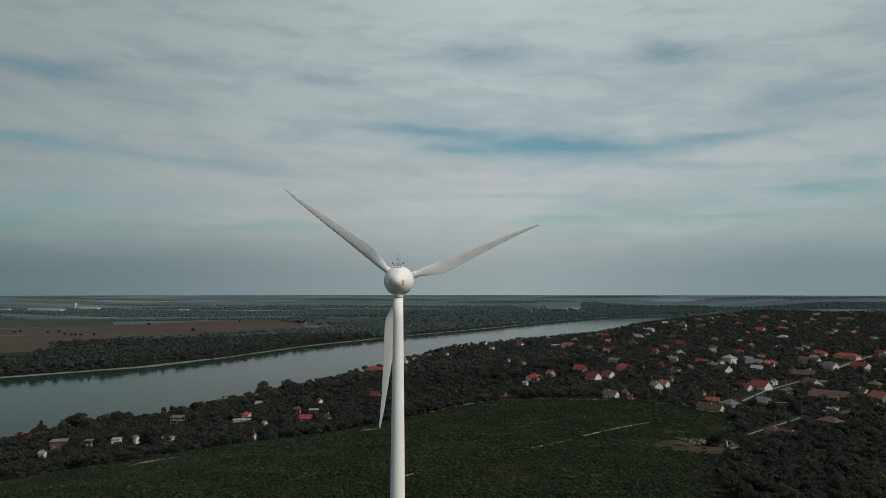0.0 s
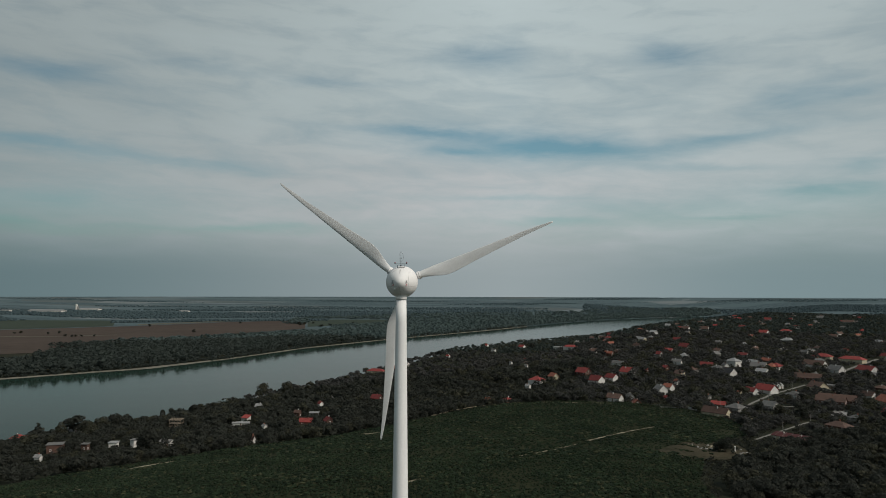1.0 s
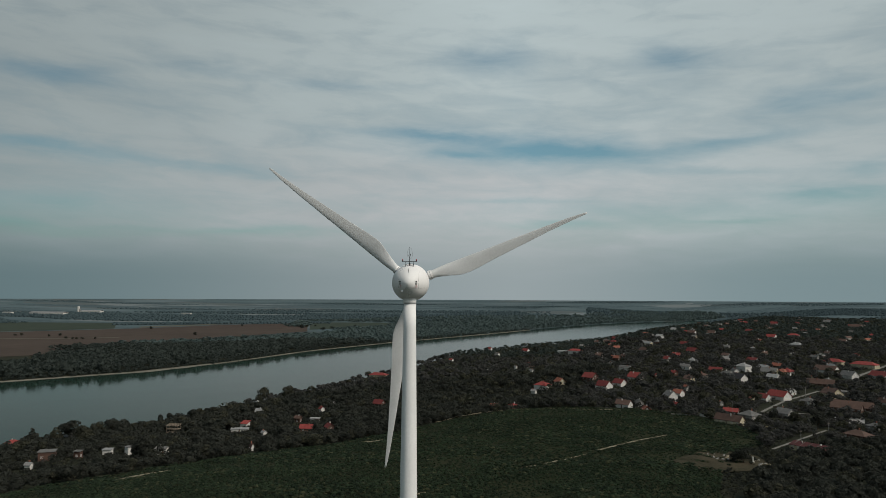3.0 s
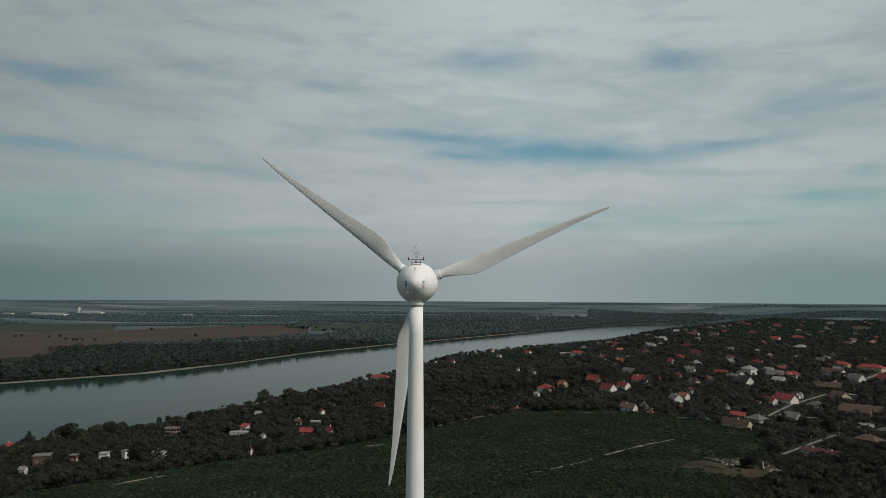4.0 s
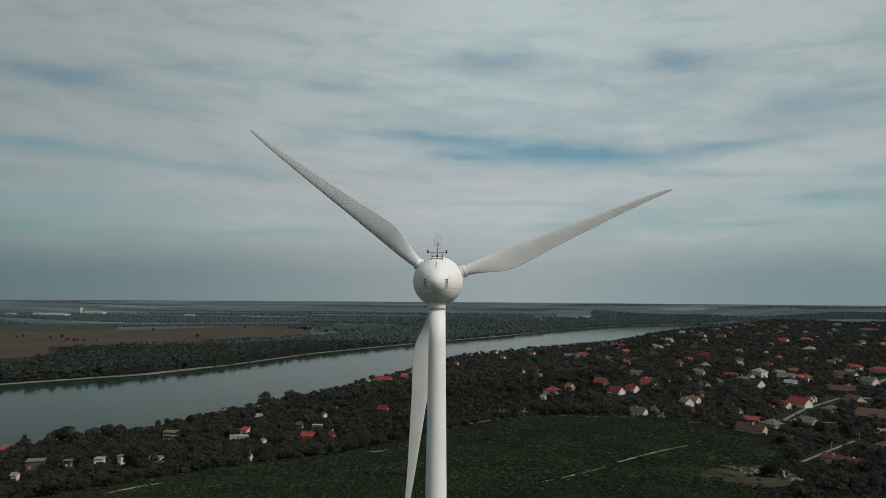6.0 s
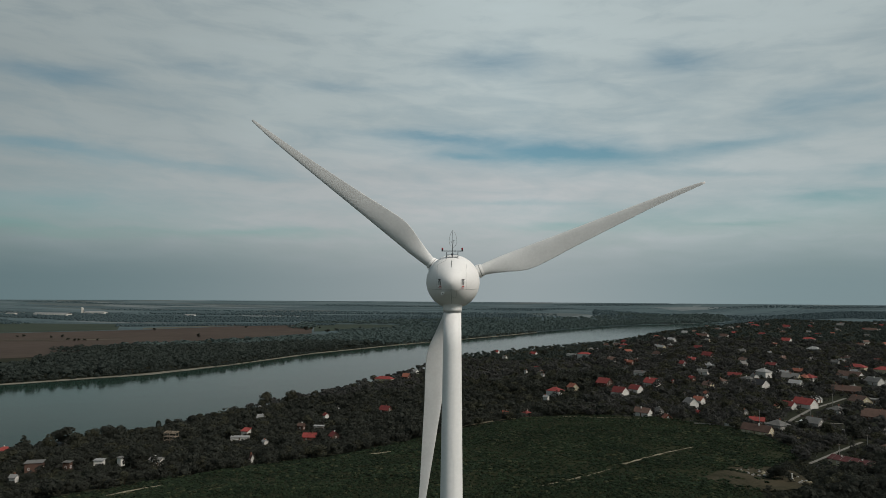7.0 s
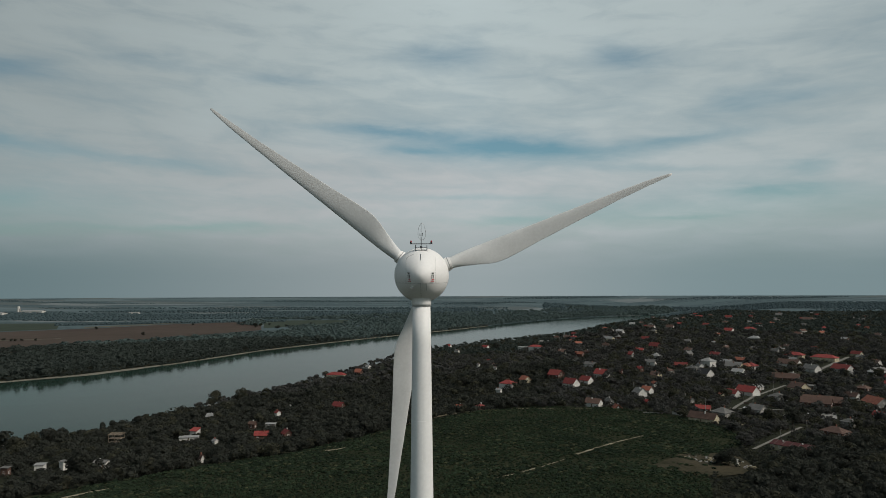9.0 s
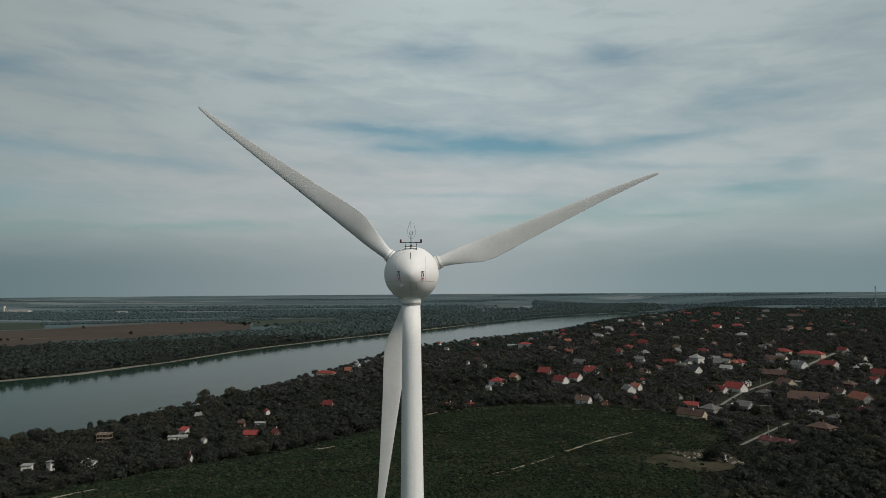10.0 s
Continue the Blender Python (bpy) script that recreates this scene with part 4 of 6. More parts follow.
house(233.9, 1403.3, -49, 13.7, 10.3, 2.9, 4.2, "red", "white", "gable", detail=1)
house(121.3, 766.0, -58, 3.2, 2.6, 3.0, 1.1, "grey", "white", "gable", detail=2)
house(191.8, 1110.3, -44, 7.8, 5.8, 2.9, 2.5, "dark_red", "white", "gable", detail=1)
house(131.9, 713.6, -40, 3.4, 2.6, 2.6, 1.1, "grey", "white", "gable", detail=2)
house(218.3, 1074.6, -36, 7.7, 5.8, 2.2, 2.4, "pale", "grey", "gable", detail=1)
house(287.2, 1175.7, -38, 23.2, 11.0, 2.8, 3.3, "red", "white", "hip", detail=1)
house(291.2, 1298.3, -27, 20.3, 8.1, 2.6, 0.8, "pale", "white", "lean", detail=1)
house(124.9, 606.0, -41, 13.3, 10.6, 2.8, 3.2, "red", "white", "hip", detail=2)
house(113.7, 591.4, -40, 4.5, 3.4, 2.8, 1.4, "pale", "white", "gable", detail=2)
house(143.0, 612.0, -67, 8.7, 7.9, 2.8, 3.3, "orange", "cream", "gable", detail=2)
house(174.0, 614.8, -49, 12.1, 10.9, 2.6, 4.2, "dark_red", "brown", "gable", detail=2)
house(172.9, 559.3, -56, 12.4, 9.9, 2.6, 4.2, "dark_red", "white", "gable", detail=2)
house(189.9, 568.5, -57, 10.2, 8.2, 2.6, 3.4, "dark_red", "white", "gable", detail=2)
house(213.4, 596.0, -60, 12.5, 10.0, 3.0, 4.2, "red", "white", "gable", detail=2)
house(159.7, 454.5, -47, 11.4, 6.8, 2.6, 2.9, "brown", "white", "gable", detail=2)
house(173.7, 460.9, -78, 5.3, 4.8, 2.6, 2.0, "grey", "grey", "gable", detail=2)
house(171.5, 438.5, -89, 5.7, 5.7, 1.0, 2.4, "orange", "brown", "gable", detail=2)
house(64.1, 488.2, -27, 5.6, 4.5, 1.2, 1.9, "orange", "brown", "gable", detail=2)
house(78.0, 474.1, -68, 6.6, 5.9, 1.6, 1.8, "dark_red", "brown", "hip", detail=2)
house(256.2, 773.8, -47, 6.7, 5.0, 2.4, 2.1, "brown", "brown", "gable", detail=2)
house(219.8, 702.4, -46, 6.1, 4.5, 2.2, 1.9, "grey", "grey", "gable", detail=2)
house(341.4, 1290.1, -44, 5.7, 4.2, 2.9, 1.8, "pale", "white", "gable", detail=1)
house(336.7, 1125.0, -46, 4.9, 3.7, 2.9, 1.6, "orange", "white", "gable", detail=1)
house(1278.0, 3044.0, -52, 14.6, 10.9, 2.9, 4.2, "brown", "white", "gable", detail=1)
house(523.3, 1326.6, -41, 10.3, 7.7, 2.4, 3.2, "pale", "white", "gable", detail=1)
house(507.3, 1193.5, -47, 14.5, 10.9, 2.9, 4.2, "brown", "white", "gable", detail=1)
house(546.4, 1202.1, -38, 16.5, 11.0, 2.6, 4.2, "brown", "white", "gable", detail=1)
house(811.3, 1629.2, -46, 22.1, 11.0, 2.9, 3.3, "red", "brown", "hip", detail=1)
house(860.7, 1573.1, -53, 18.8, 11.0, 2.9, 4.2, "red", "white", "gable", detail=1)
house(671.8, 1146.0, -49, 19.5, 11.0, 2.6, 3.3, "red", "white", "hip", detail=1)
house(606.7, 1096.8, -53, 14.8, 11.0, 2.9, 4.2, "red", "white", "gable", detail=1)
house(555.4, 925.2, -59, 16.7, 11.0, 2.8, 3.3, "pale", "white", "hip", detail=1)
house(1019.8, 1621.2, -51, 17.9, 11.0, 2.9, 4.2, "grey", "grey", "gable", detail=1)
house(962.9, 1420.6, -53, 23.1, 11.0, 2.9, 4.2, "brown", "grey", "gable", detail=1)
house(353.9, 807.2, -57, 12.7, 9.5, 3.0, 4.0, "dark_red", "brown", "gable", detail=1)
house(315.1, 710.8, -52, 11.1, 8.8, 2.8, 2.7, "pale", "white", "hip", detail=2)
house(260.8, 620.9, -71, 6.1, 4.6, 2.6, 1.9, "red", "brown", "gable", detail=2)
house(259.9, 579.9, -64, 9.2, 6.9, 2.8, 2.9, "brown", "cream", "gable", detail=2)
house(209.7, 492.4, -76, 8.9, 8.0, 3.2, 3.4, "grey", "white", "gable", detail=2)
house(220.6, 503.8, -56, 7.8, 6.3, 3.2, 2.6, "orange", "white", "gable", detail=2)
house(200.8, 456.7, -61, 3.3, 2.6, 2.2, 1.1, "red", "brown", "gable", detail=2)
house(345.0, 648.8, -61, 12.8, 11.0, 5.2, 3.3, "pale", "white", "hip", detail=2)
house(329.5, 634.6, -85, 6.9, 5.1, 3.0, 2.2, "grey", "white", "gable", detail=2)
house(309.1, 582.8, -64, 12.9, 10.3, 3.2, 4.2, "black", "white", "gable", detail=2)
house(312.5, 641.9, -39, 12.9, 6.5, 2.2, 2.7, "dark_red", "brown", "gable", detail=2)
house(361.9, 627.0, -50, 15.7, 9.4, 2.8, 4.0, "grey", "cream", "gable", detail=2)
house(380.7, 627.8, -59, 11.9, 10.8, 2.8, 3.2, "red", "white", "hip", detail=2)
house(428.9, 639.6, -61, 21.9, 10.9, 2.8, 4.2, "brown", "white", "gable", detail=2)
house(382.6, 587.2, -100, 3.8, 2.9, 3.0, 1.2, "brown", "cream", "gable", detail=2)
house(387.8, 569.3, -76, 7.4, 6.7, 3.0, 2.0, "grey", "cream", "hip", detail=2)
house(429.7, 602.8, -73, 14.1, 9.8, 2.8, 4.1, "grey", "white", "gable", detail=2)
house(475.5, 703.0, -52, 19.6, 11.0, 3.4, 3.3, "red", "cream", "hip", detail=1)
house(493.9, 676.8, -59, 26.0, 11.0, 3.4, 3.3, "red", "cream", "hip", detail=2)
house(374.2, 557.4, -43, 22.4, 9.0, 2.0, 3.8, "brown", "brown", "gable", detail=2)
house(349.1, 499.1, -80, 13.7, 11.0, 3.0, 4.2, "brown", "cream", "gable", detail=2)
house(367.3, 507.5, -48, 10.3, 5.1, 2.6, 0.5, "grey", "grey", "lean", detail=2)
house(298.7, 489.1, -66, 16.0, 9.6, 2.8, 4.0, "red", "white", "gable", detail=2)
house(282.6, 482.7, -67, 10.0, 7.0, 2.6, 2.9, "dark_red", "white", "gable", detail=2)
house(273.3, 481.4, -87, 4.8, 3.6, 2.4, 1.5, "orange", "cream", "gable", detail=2)
house(228.4, 422.8, -37, 9.7, 4.9, 2.2, 2.0, "red", "brown", "gable", detail=2)
house(232.5, 402.9, -64, 11.4, 10.2, 2.8, 3.1, "grey", "grey", "hip", detail=2)
house(209.6, 383.7, -53, 17.6, 7.9, 2.6, 3.3, "brown", "cream", "gable", detail=2)
house(234.4, 455.2, -74, 5.0, 3.7, 2.6, 1.6, "grey", "grey", "gable", detail=2)
house(308.9, 463.5, -70, 10.4, 9.4, 2.6, 2.8, "grey", "white", "hip", detail=2)
house(321.5, 435.0, -43, 20.2, 8.1, 2.4, 3.4, "brown", "brown", "gable", detail=2)
house(357.2, 420.6, -92, 17.0, 11.0, 3.6, 4.2, "orange", "grey", "gable", detail=2)
house(330.8, 383.0, -77, 6.5, 4.9, 2.2, 2.0, "red", "brown", "gable", detail=2)
house(401.8, 493.1, -67, 10.8, 8.1, 2.4, 2.4, "brown", "brown", "hip", detail=2)
house(261.9, 328.9, -65, 13.0, 9.1, 2.4, 2.7, "brown", "brown", "hip", detail=2)
house(292.4, 358.3, -76, 9.2, 6.9, 2.4, 2.1, "grey", "grey", "hip", detail=2)
house(463.9, 533.3, -69, 15.9, 11.0, 3.0, 4.2, "dark_red", "cream", "gable", detail=2)
house(330.1, 440.3, -44, 26.0, 9.0, 2.2, 3.8, "brown", "brown", "gable", detail=2)
house(-150.0, 350.5, -8, 6.6, 4.6, 2.9, 0.9, "grey", "white", "gable", detail=2)
house(-169.5, 349.5, -28, 3.0, 2.6, 4.4, 0.3, "grey", "white", "lean", detail=2)
house(-182.5, 352.1, -1, 4.8, 3.6, 2.6, 0.4, "pale", "white", "lean", detail=2)
house(-193.7, 338.9, -9, 3.7, 2.8, 4.0, 0.3, "grey", "brown", "lean", detail=2)
house(-209.9, 336.4, 13, 8.5, 5.1, 4.6, 0.5, "grey", "brown", "lean", detail=2)
house(-335.2, 527.2, 9, 11.4, 8.5, 2.6, 2.6, "red", "white", "hip", detail=2)
house(-207.3, 312.4, -11, 3.3, 2.6, 2.6, 1.1, "pale", "white", "gable", detail=2)
house(-281.6, 515.2, 1, 10.5, 7.9, 2.6, 3.3, "grey", "white", "gable", detail=2)
house(-128.2, 448.1, 2, 12.4, 4.3, 1.7, 0.4, "pale", "white", "lean", detail=2)
house(-131.3, 477.5, -21, 5.5, 4.9, 2.6, 1.8, "red", "white", "lean", detail=2)
house(-94.2, 338.0, -57, 3.0, 2.6, 1.2, 3.0, "brown", "white", "gable", detail=2)
house(-103.3, 413.2, -48, 3.1, 2.6, 2.2, 1.1, "pale", "white", "gable", detail=2)
house(-80.0, 535.3, -52, 3.7, 3.7, 3.4, 1.6, "dark_red", "white", "gable", detail=2)
house(-90.2, 475.6, -21, 4.7, 3.5, 3.6, 1.5, "brown", "brown", "gable", detail=2)
house(-76.8, 473.5, -4, 7.1, 2.9, 2.2, 0.3, "pale", "grey", "lean", detail=2)
house(-74.7, 416.8, -3, 8.6, 5.2, 2.2, 2.2, "red", "brown", "gable", detail=2)
house(-58.2, 412.2, -63, 5.9, 5.3, 2.2, 2.2, "dark_red", "brown", "gable", detail=2)
house(-146.1, 595.6, -18, 7.3, 5.5, 2.4, 2.3, "pale", "white", "gable", detail=2)
house(-173.7, 711.4, -47, 3.2, 2.6, 2.6, 1.1, "pale", "white", "gable", detail=2)
house(-78.1, 603.8, -53, 3.0, 2.6, 2.4, 1.1, "grey", "white", "gable", detail=2)
house(-31.7, 555.7, -32, 8.8, 7.1, 2.2, 3.0, "dark_red", "brown", "gable", detail=2)
house(-52.4, 944.7, -22, 26.0, 11.0, 2.8, 3.3, "red", "cream", "hip", detail=1)
house(-21.6, 970.9, -39, 11.8, 10.6, 3.0, 4.2, "orange", "brown", "gable", detail=1)
house(-9.8, 1039.0, -40, 9.3, 7.0, 3.0, 2.9, "pale", "white", "gable", detail=1)
house(457.3, 596.4, -75, 18.3, 11.0, 3.0, 4.2, "dark_red", "white", "gable", detail=2)
house(376.0, 628.1, -64, 12.1, 9.7, 2.6, 2.9, "orange", "cream", "hip", detail=2)
house(239.7, 535.5, -72, 4.4, 3.3, 3.0, 1.4, "orange", "white", "gable", detail=2)
house(237.1, 609.0, -60, 3.0, 2.6, 2.4, 1.1, "red", "brown", "gable", detail=2)
PLOTS.append((212.6, 290.9, 12.0))
PLOTS.append((300.7, 391.1, 6.0))
PLOTS.append((-185.0, 474.0, 5.5))
PLOTS.append((270.0, 391.8, 3.0))


def scattered_houses():
    """More roofs that show between the trees of the village."""
    rng = random.Random(21)
    roofs = ["brown", "brown", "grey", "grey", "dark_red", "red", "orange", "pale"]
    made = 0
    zones = [(235, 560, 400, 780, 24, 24), (140, 560, 580, 1000, 15, 26), (330, 1150, 860, 1500, 40, 34), (520, 1400, 1350, 2150, 36, 44)]
    for x0, x1, y0, y1, n, apart in zones:
        tries = 0
        done = 0
        while done < n and tries < 900:
            tries += 1
            x, y = rng.uniform(x0, x1), rng.uniform(y0, y1)
            a = math.degrees(math.atan2(x, y + 60))
            if not -4 < a < 38 or x - float(near_bank(y)) < 250 or bool(inside(FIELD, x, y)):
                continue
            if any(math.hypot(x - p[0], y - p[1]) < apart * 0.5 + p[2] for p in PLOTS):
                continue
            if any(math.hypot(x - px, y - py) < 9 for line, w in LANES for px, py in line):
                continue
            L, W = rng.uniform(7, 13), rng.uniform(5.5, 8)
            shape = rng.choice(("gable", "gable", "gable", "hip"))
            house(x, y, rng.choice((-38, -30, 50, -25)) - a + rng.uniform(-8, 8), L, W, rng.uniform(2.5, 3.1), W * rng.uniform(0.3, 0.42), rng.choice(roofs), rng.choice(("white", "grey", "cream", "grey", "brown")), shape, detail=1)
            done += 1
            made += 1
    return made


scattered_houses()



# ---- trees and crops ----
def ico(level):
    bm = bmesh.new()
    bmesh.ops.create_icosphere(bm, subdivisions=level, radius=1.0)
    v = np.array([p.co[:] for p in bm.verts])
    f = np.array([[q.index for q in p.verts] for p in bm.faces])
    bm.free()
    return v, f


ICO = {0: ico(1)}


def crown_arrays(seed, shape, lobes, clumps, clump_size, cores=1):
    """A crown one metre high and about as wide as its shape says: small leaf clumps, each a piece of its own, laid loosely over uneven lobes round a ragged core."""
    rng = np.random.default_rng(seed)
    wide = {"round": 0.42, "tall": 0.17, "cone": 0.26, "bush": 0.62, "loose": 0.46}[shape]
    base = {"round": 0.20, "tall": 0.10, "cone": 0.06, "bush": 0.0, "loose": 0.26}[shape]
    cents, rads = [], []
    for i in range(lobes):
        t = (i + 0.5) / lobes
        if shape == "cone":
            zc, rr, off = base + (0.92 - base) * t, wide * (1.08 - t) * 0.72, wide * (1 - t) * 0.3
        elif shape == "tall":
            zc, rr, off = base + (0.9 - base) * t, wide * (0.55 + 0.45 * math.sin(math.pi * t)), wide * 0.25
        else:
            zc = base + (1 - base) * (0.2 + 0.6 * rng.random())
            spread_out = math.sqrt(max(0.05, 1 - ((zc - base) / (1 - base) * 2 - 0.9) ** 2))
            rr, off = wide * rng.uniform(0.34, 0.56), wide * 0.66 * spread_out * rng.uniform(0.45, 1.0)
        a = i * 2.4 + rng.random()
        cents.append((off * math.cos(a), off * math.sin(a), zc))
        rads.append(rr)
    cents, rads = np.array(cents), np.array(rads)
    flat = np.array([1, 1, 0.9 if shape not in ("tall", "cone") else 1.2])
    share = rads ** 2 / (rads ** 2).sum()
    pick = rng.choice(lobes, clumps * 4, p=share)
    d = rng.normal(size=(clumps * 4, 3))
    d[:, 2] += 0.35
    d /= np.linalg.norm(d, axis=1)[:, None]
    p = cents[pick] + d * flat * (rads[pick] * rng.uniform(0.82, 1.16, clumps * 4))[:, None]
    # only those on the outside of all lobes
    depth = np.min(np.linalg.norm((p[:, None] - cents[None]) / flat, axis=2) / rads[None], axis=1)
    out = np.flatnonzero((depth > 0.8) & (d[:, 2] > -0.65))[:clumps]
    p, d = p[out], d[out]
    n = len(p)
    face = d + rng.normal(size=(n, 3)) * 0.42
    face /= np.linalg.norm(face, axis=1)[:, None]
    e1 = np.cross(face, rng.normal(size=(n, 3)))
    e1 /= np.linalg.norm(e1, axis=1)[:, None]
    e2 = np.cross(face, e1)
    size = clump_size * rng.uniform(0.65, 1.45, (n, 1))
    tri = np.stack([p - e1 * size - e2 * size * 0.6, p + e1 * size * 0.95 - e2 * size * 0.5, p + e2 * size * 1.1], 1).reshape(-1, 3)
    # a core that closes the crown to the light
    v, f = ICO[0]
    f = f[v[f].mean(1)[:, 2] > -0.4]
    core = [(v * (1 + rng.uniform(-0.2, 0.1, len(v)))[:, None] * flat * r * 0.8 + c)[f].reshape(-1, 3) for c, r in zip(cents[:cores], rads[:cores])]
    V = np.concatenate([tri] + core)
    return V, np.arange(len(V)).reshape(-1, 3)


def scatter_mesh(name, kinds, xs, ys, tall, wide, rng, mats, mat_of=None, zbase=None, sink=0.02, smooth=False):
    """Joins many crowns into one mesh."""
    V, F, M, count = [], [], [], 0
    zb = height(xs, ys) if zbase is None else zbase
    for i in range(len(xs)):
        v, f = kinds[rng.integers(len(kinds))]
        a = rng.random() * 6.283
        c, s = math.cos(a), math.sin(a)
        sc = np.array([tall[i] * wide[i], tall[i] * wide[i], tall[i]])
        w = v * sc
        V.append(np.stack([w[:, 0] * c - w[:, 1] * s + xs[i], w[:, 0] * s + w[:, 1] * c + ys[i], w[:, 2] + zb[i] - tall[i] * sink], -1))
        F.append(f + count)
        M.append(np.full(len(f), 0 if mat_of is None else mat_of[i], np.int32))
        count += len(v)
    me = mesh_np(name, np.concatenate(V), np.concatenate(F), mats, smooth)
    me.polygons.foreach_set("material_index", np.concatenate(M))
    return me


def trunk_mesh(seed, h):
    rng = random.Random(seed)
    bm = bmesh.new()
    lean = (rng.uniform(-0.03, 0.03), rng.uniform(-0.03, 0.03))
    rings = []
    for t in (0, 0.25, 0.5, 0.75):
        r = 0.034 * (1 - t) + 0.012
        rings.append([(lean[0] * t + r * math.cos(k * 1.0472), lean[1] * t + r * math.sin(k * 1.0472), -0.08 + t * h * 0.95) for k in range(6)])
    ring_surface(bm, rings)
    for k in range(4):
        a, z = rng.random() * 6.28, 0.2 + 0.1 * k
        rod(bm, (0, 0, z * h * 1.6), (0.2 * math.cos(a), 0.2 * math.sin(a), z * h * 1.6 + 0.22), 0.013, 0.005, 5)
    me = bpy.data.meshes.new("trunk")
    bm.to_mesh(me)
    bm.free()
    me.materials.append(BARK)
    return me


def blocked(x, y):
    """Where no tall tree stands: on plots, roads and the field."""
    bad = inside(FIELD, x, y) | inside(BARE, x, y)
    for hx, hy, r in PLOTS:
        bad |= np.hypot(x - hx, y - hy) < r + 1.2
    for line, w in LANES:
        for (x0, y0), (x1, y1) in zip(line, line[1:]):
            L2 = (x1 - x0) ** 2 + (y1 - y0) ** 2
            t = np.clip(((x - x0) * (x1 - x0) + (y - y0) * (y1 - y0)) / L2, 0, 1)
            bad |= np.hypot(x - x0 - t * (x1 - x0), y - y0 - t * (y1 - y0)) < w
    return bad


def in_front(x, y):
    """The tallest growth in the gardens on the open side of each house."""
    low = np.full(x.shape, 99.0)
    for hx, hy, r in PLOTS:
        d = np.array([-hx, -60 - hy]) / math.hypot(hx, hy + 60)
        u, v = (x - hx) * d[0] + (y - hy) * d[1], (x - hx) * -d[1] + (y - hy) * d[0]
        reach = 105 if hx < 200 and hy < 1000 else 55
        low = np.where((u > -2) & (u < r + reach) & (np.abs(v) < r + (3.0 if reach > 60 else 0.5)), np.minimum(low, 1.9 + 0.095 * np.maximum(u, 0)), low)
    return low


def beside_lanes(x, y):
    """The tallest growth on the open side of each lane."""
    low = np.full(x.shape, 99.0)
    for line, w in LANES:
        for (x0, y0), (x1, y1) in zip(line, line[1:]):
            for k in range(5):
                hx, hy = x0 + (x1 - x0) * k / 4, y0 + (y1 - y0) * k / 4
                d = np.array([-hx, -60 - hy]) / math.hypot(hx, hy + 60)
                u, v = (x - hx) * d[0] + (y - hy) * d[1], (x - hx) * -d[1] + (y - hy) * d[0]
                low = np.where((u > 0) & (u < w + 40) & (np.abs(v) < w + 3), np.minimum(low, 0.9 + 0.12 * u), low)
    return low


def spread(rng, x0, x1, y0, y1, spacing, keep):
    """Places on a shaken grid."""
    gx, gy = np.meshgrid(np.arange(x0, x1, spacing), np.arange(y0, y1, spacing))
    x = gx.ravel() + rng.uniform(-0.48, 0.48, gx.size) * spacing
    y = gy.ravel() + rng.uniform(-0.48, 0.48, gx.size) * spacing
    k = keep(x, y)
    return x[k], y[k]


def in_view(x, y, lo=-38.0, hi=42.0):
    a = np.degrees(np.arctan2(x, y + 100))
    return (a > lo) & (a < hi)


RNG = np.random.default_rng(11)
NEAR_KINDS = [("round", 11), ("round", 12), ("loose", 13), ("bush", 14), ("cone", 15), ("tall", 16), ("round", 17), ("loose", 18)]
NEAR_TREES = [(mesh_np("crown", *crown_arrays(s, k, 11, 760, 0.038, 5), [LEAF_OLIVE if s in (13, 17) else LEAF]), trunk_mesh(s, 0.45), k) for k, s in NEAR_KINDS]
MID = [crown_arrays(30 + i, k, 9, 240, 0.062, 2) for i, k in enumerate(("round", "round", "loose", "round", "bush", "loose", "round"))]
MID_TALL = [crown_arrays(50, "cone", 7, 170, 0.05), crown_arrays(51, "tall", 6, 150, 0.045)]
SMALL = [crown_arrays(60 + i, k, 7, 125, 0.080, 1) for i, k in enumerate(("round", "bush", "round", "loose", "round"))]
FOREST = [crown_arrays(90 + i, k, 6, 92, 0.09, 1) for i, k in enumerate(("round", "round", "bush", "round", "loose"))]
FINE = [crown_arrays(80 + i, k, 5, 54, 0.125) for i, k in enumerate(("round", "bush", "loose"))]
TINY = [crown_arrays(70 + i, k, 4, 26, 0.17) for i, k in enumerate(("round", "bush", "round"))]
SPECK = []
for i in range(5):
    r = np.random.default_rng(75 + i)
    v, f = ICO[0]
    SPECK.append((v * (1 + r.uniform(-0.25, 0.2, len(v)))[:, None] * np.array([0.6, 0.6, 0.5]) + np.array([0, 0, 0.5]), f[v[f].mean(1)[:, 2] > -0.3]))


def tree(x, y, tall, kind, wide=1.0):
    crown, trunk, k = NEAR_TREES[kind]
    top = new("tree" if k != "bush" else "shrub")
    top.matrix_basis = pose(x, y, ground_z(x, y), 0, 0, (x * 37 + y * 11) % 360) @ Matrix.Diagonal((tall * wide, tall * wide, tall, 1))
    words = {"round": "dark green broadleaf tree with a rounded crown", "loose": "broadleaf tree with an open, uneven crown", "bush": "dense dark green shrub at the wood's edge",
             "cone": "dark green pointed conifer tree", "tall": "slender upright dark green poplar"}[k]
    tagged(top, words, "tree" if k != "bush" else "shrub", "trees round the field")
    shared("trunk", trunk, top)
    shared("crown", crown, top)
    return top


# wood on the slope beside the field, and the growth along the field's edge: trees one by one
def wood_edge(x, y):
    return x > np.interp(y, (-150, 30, 120, 190, 226, 263, 285, 300), (111, 98, 106, 128, 155, 189, 212, 232))


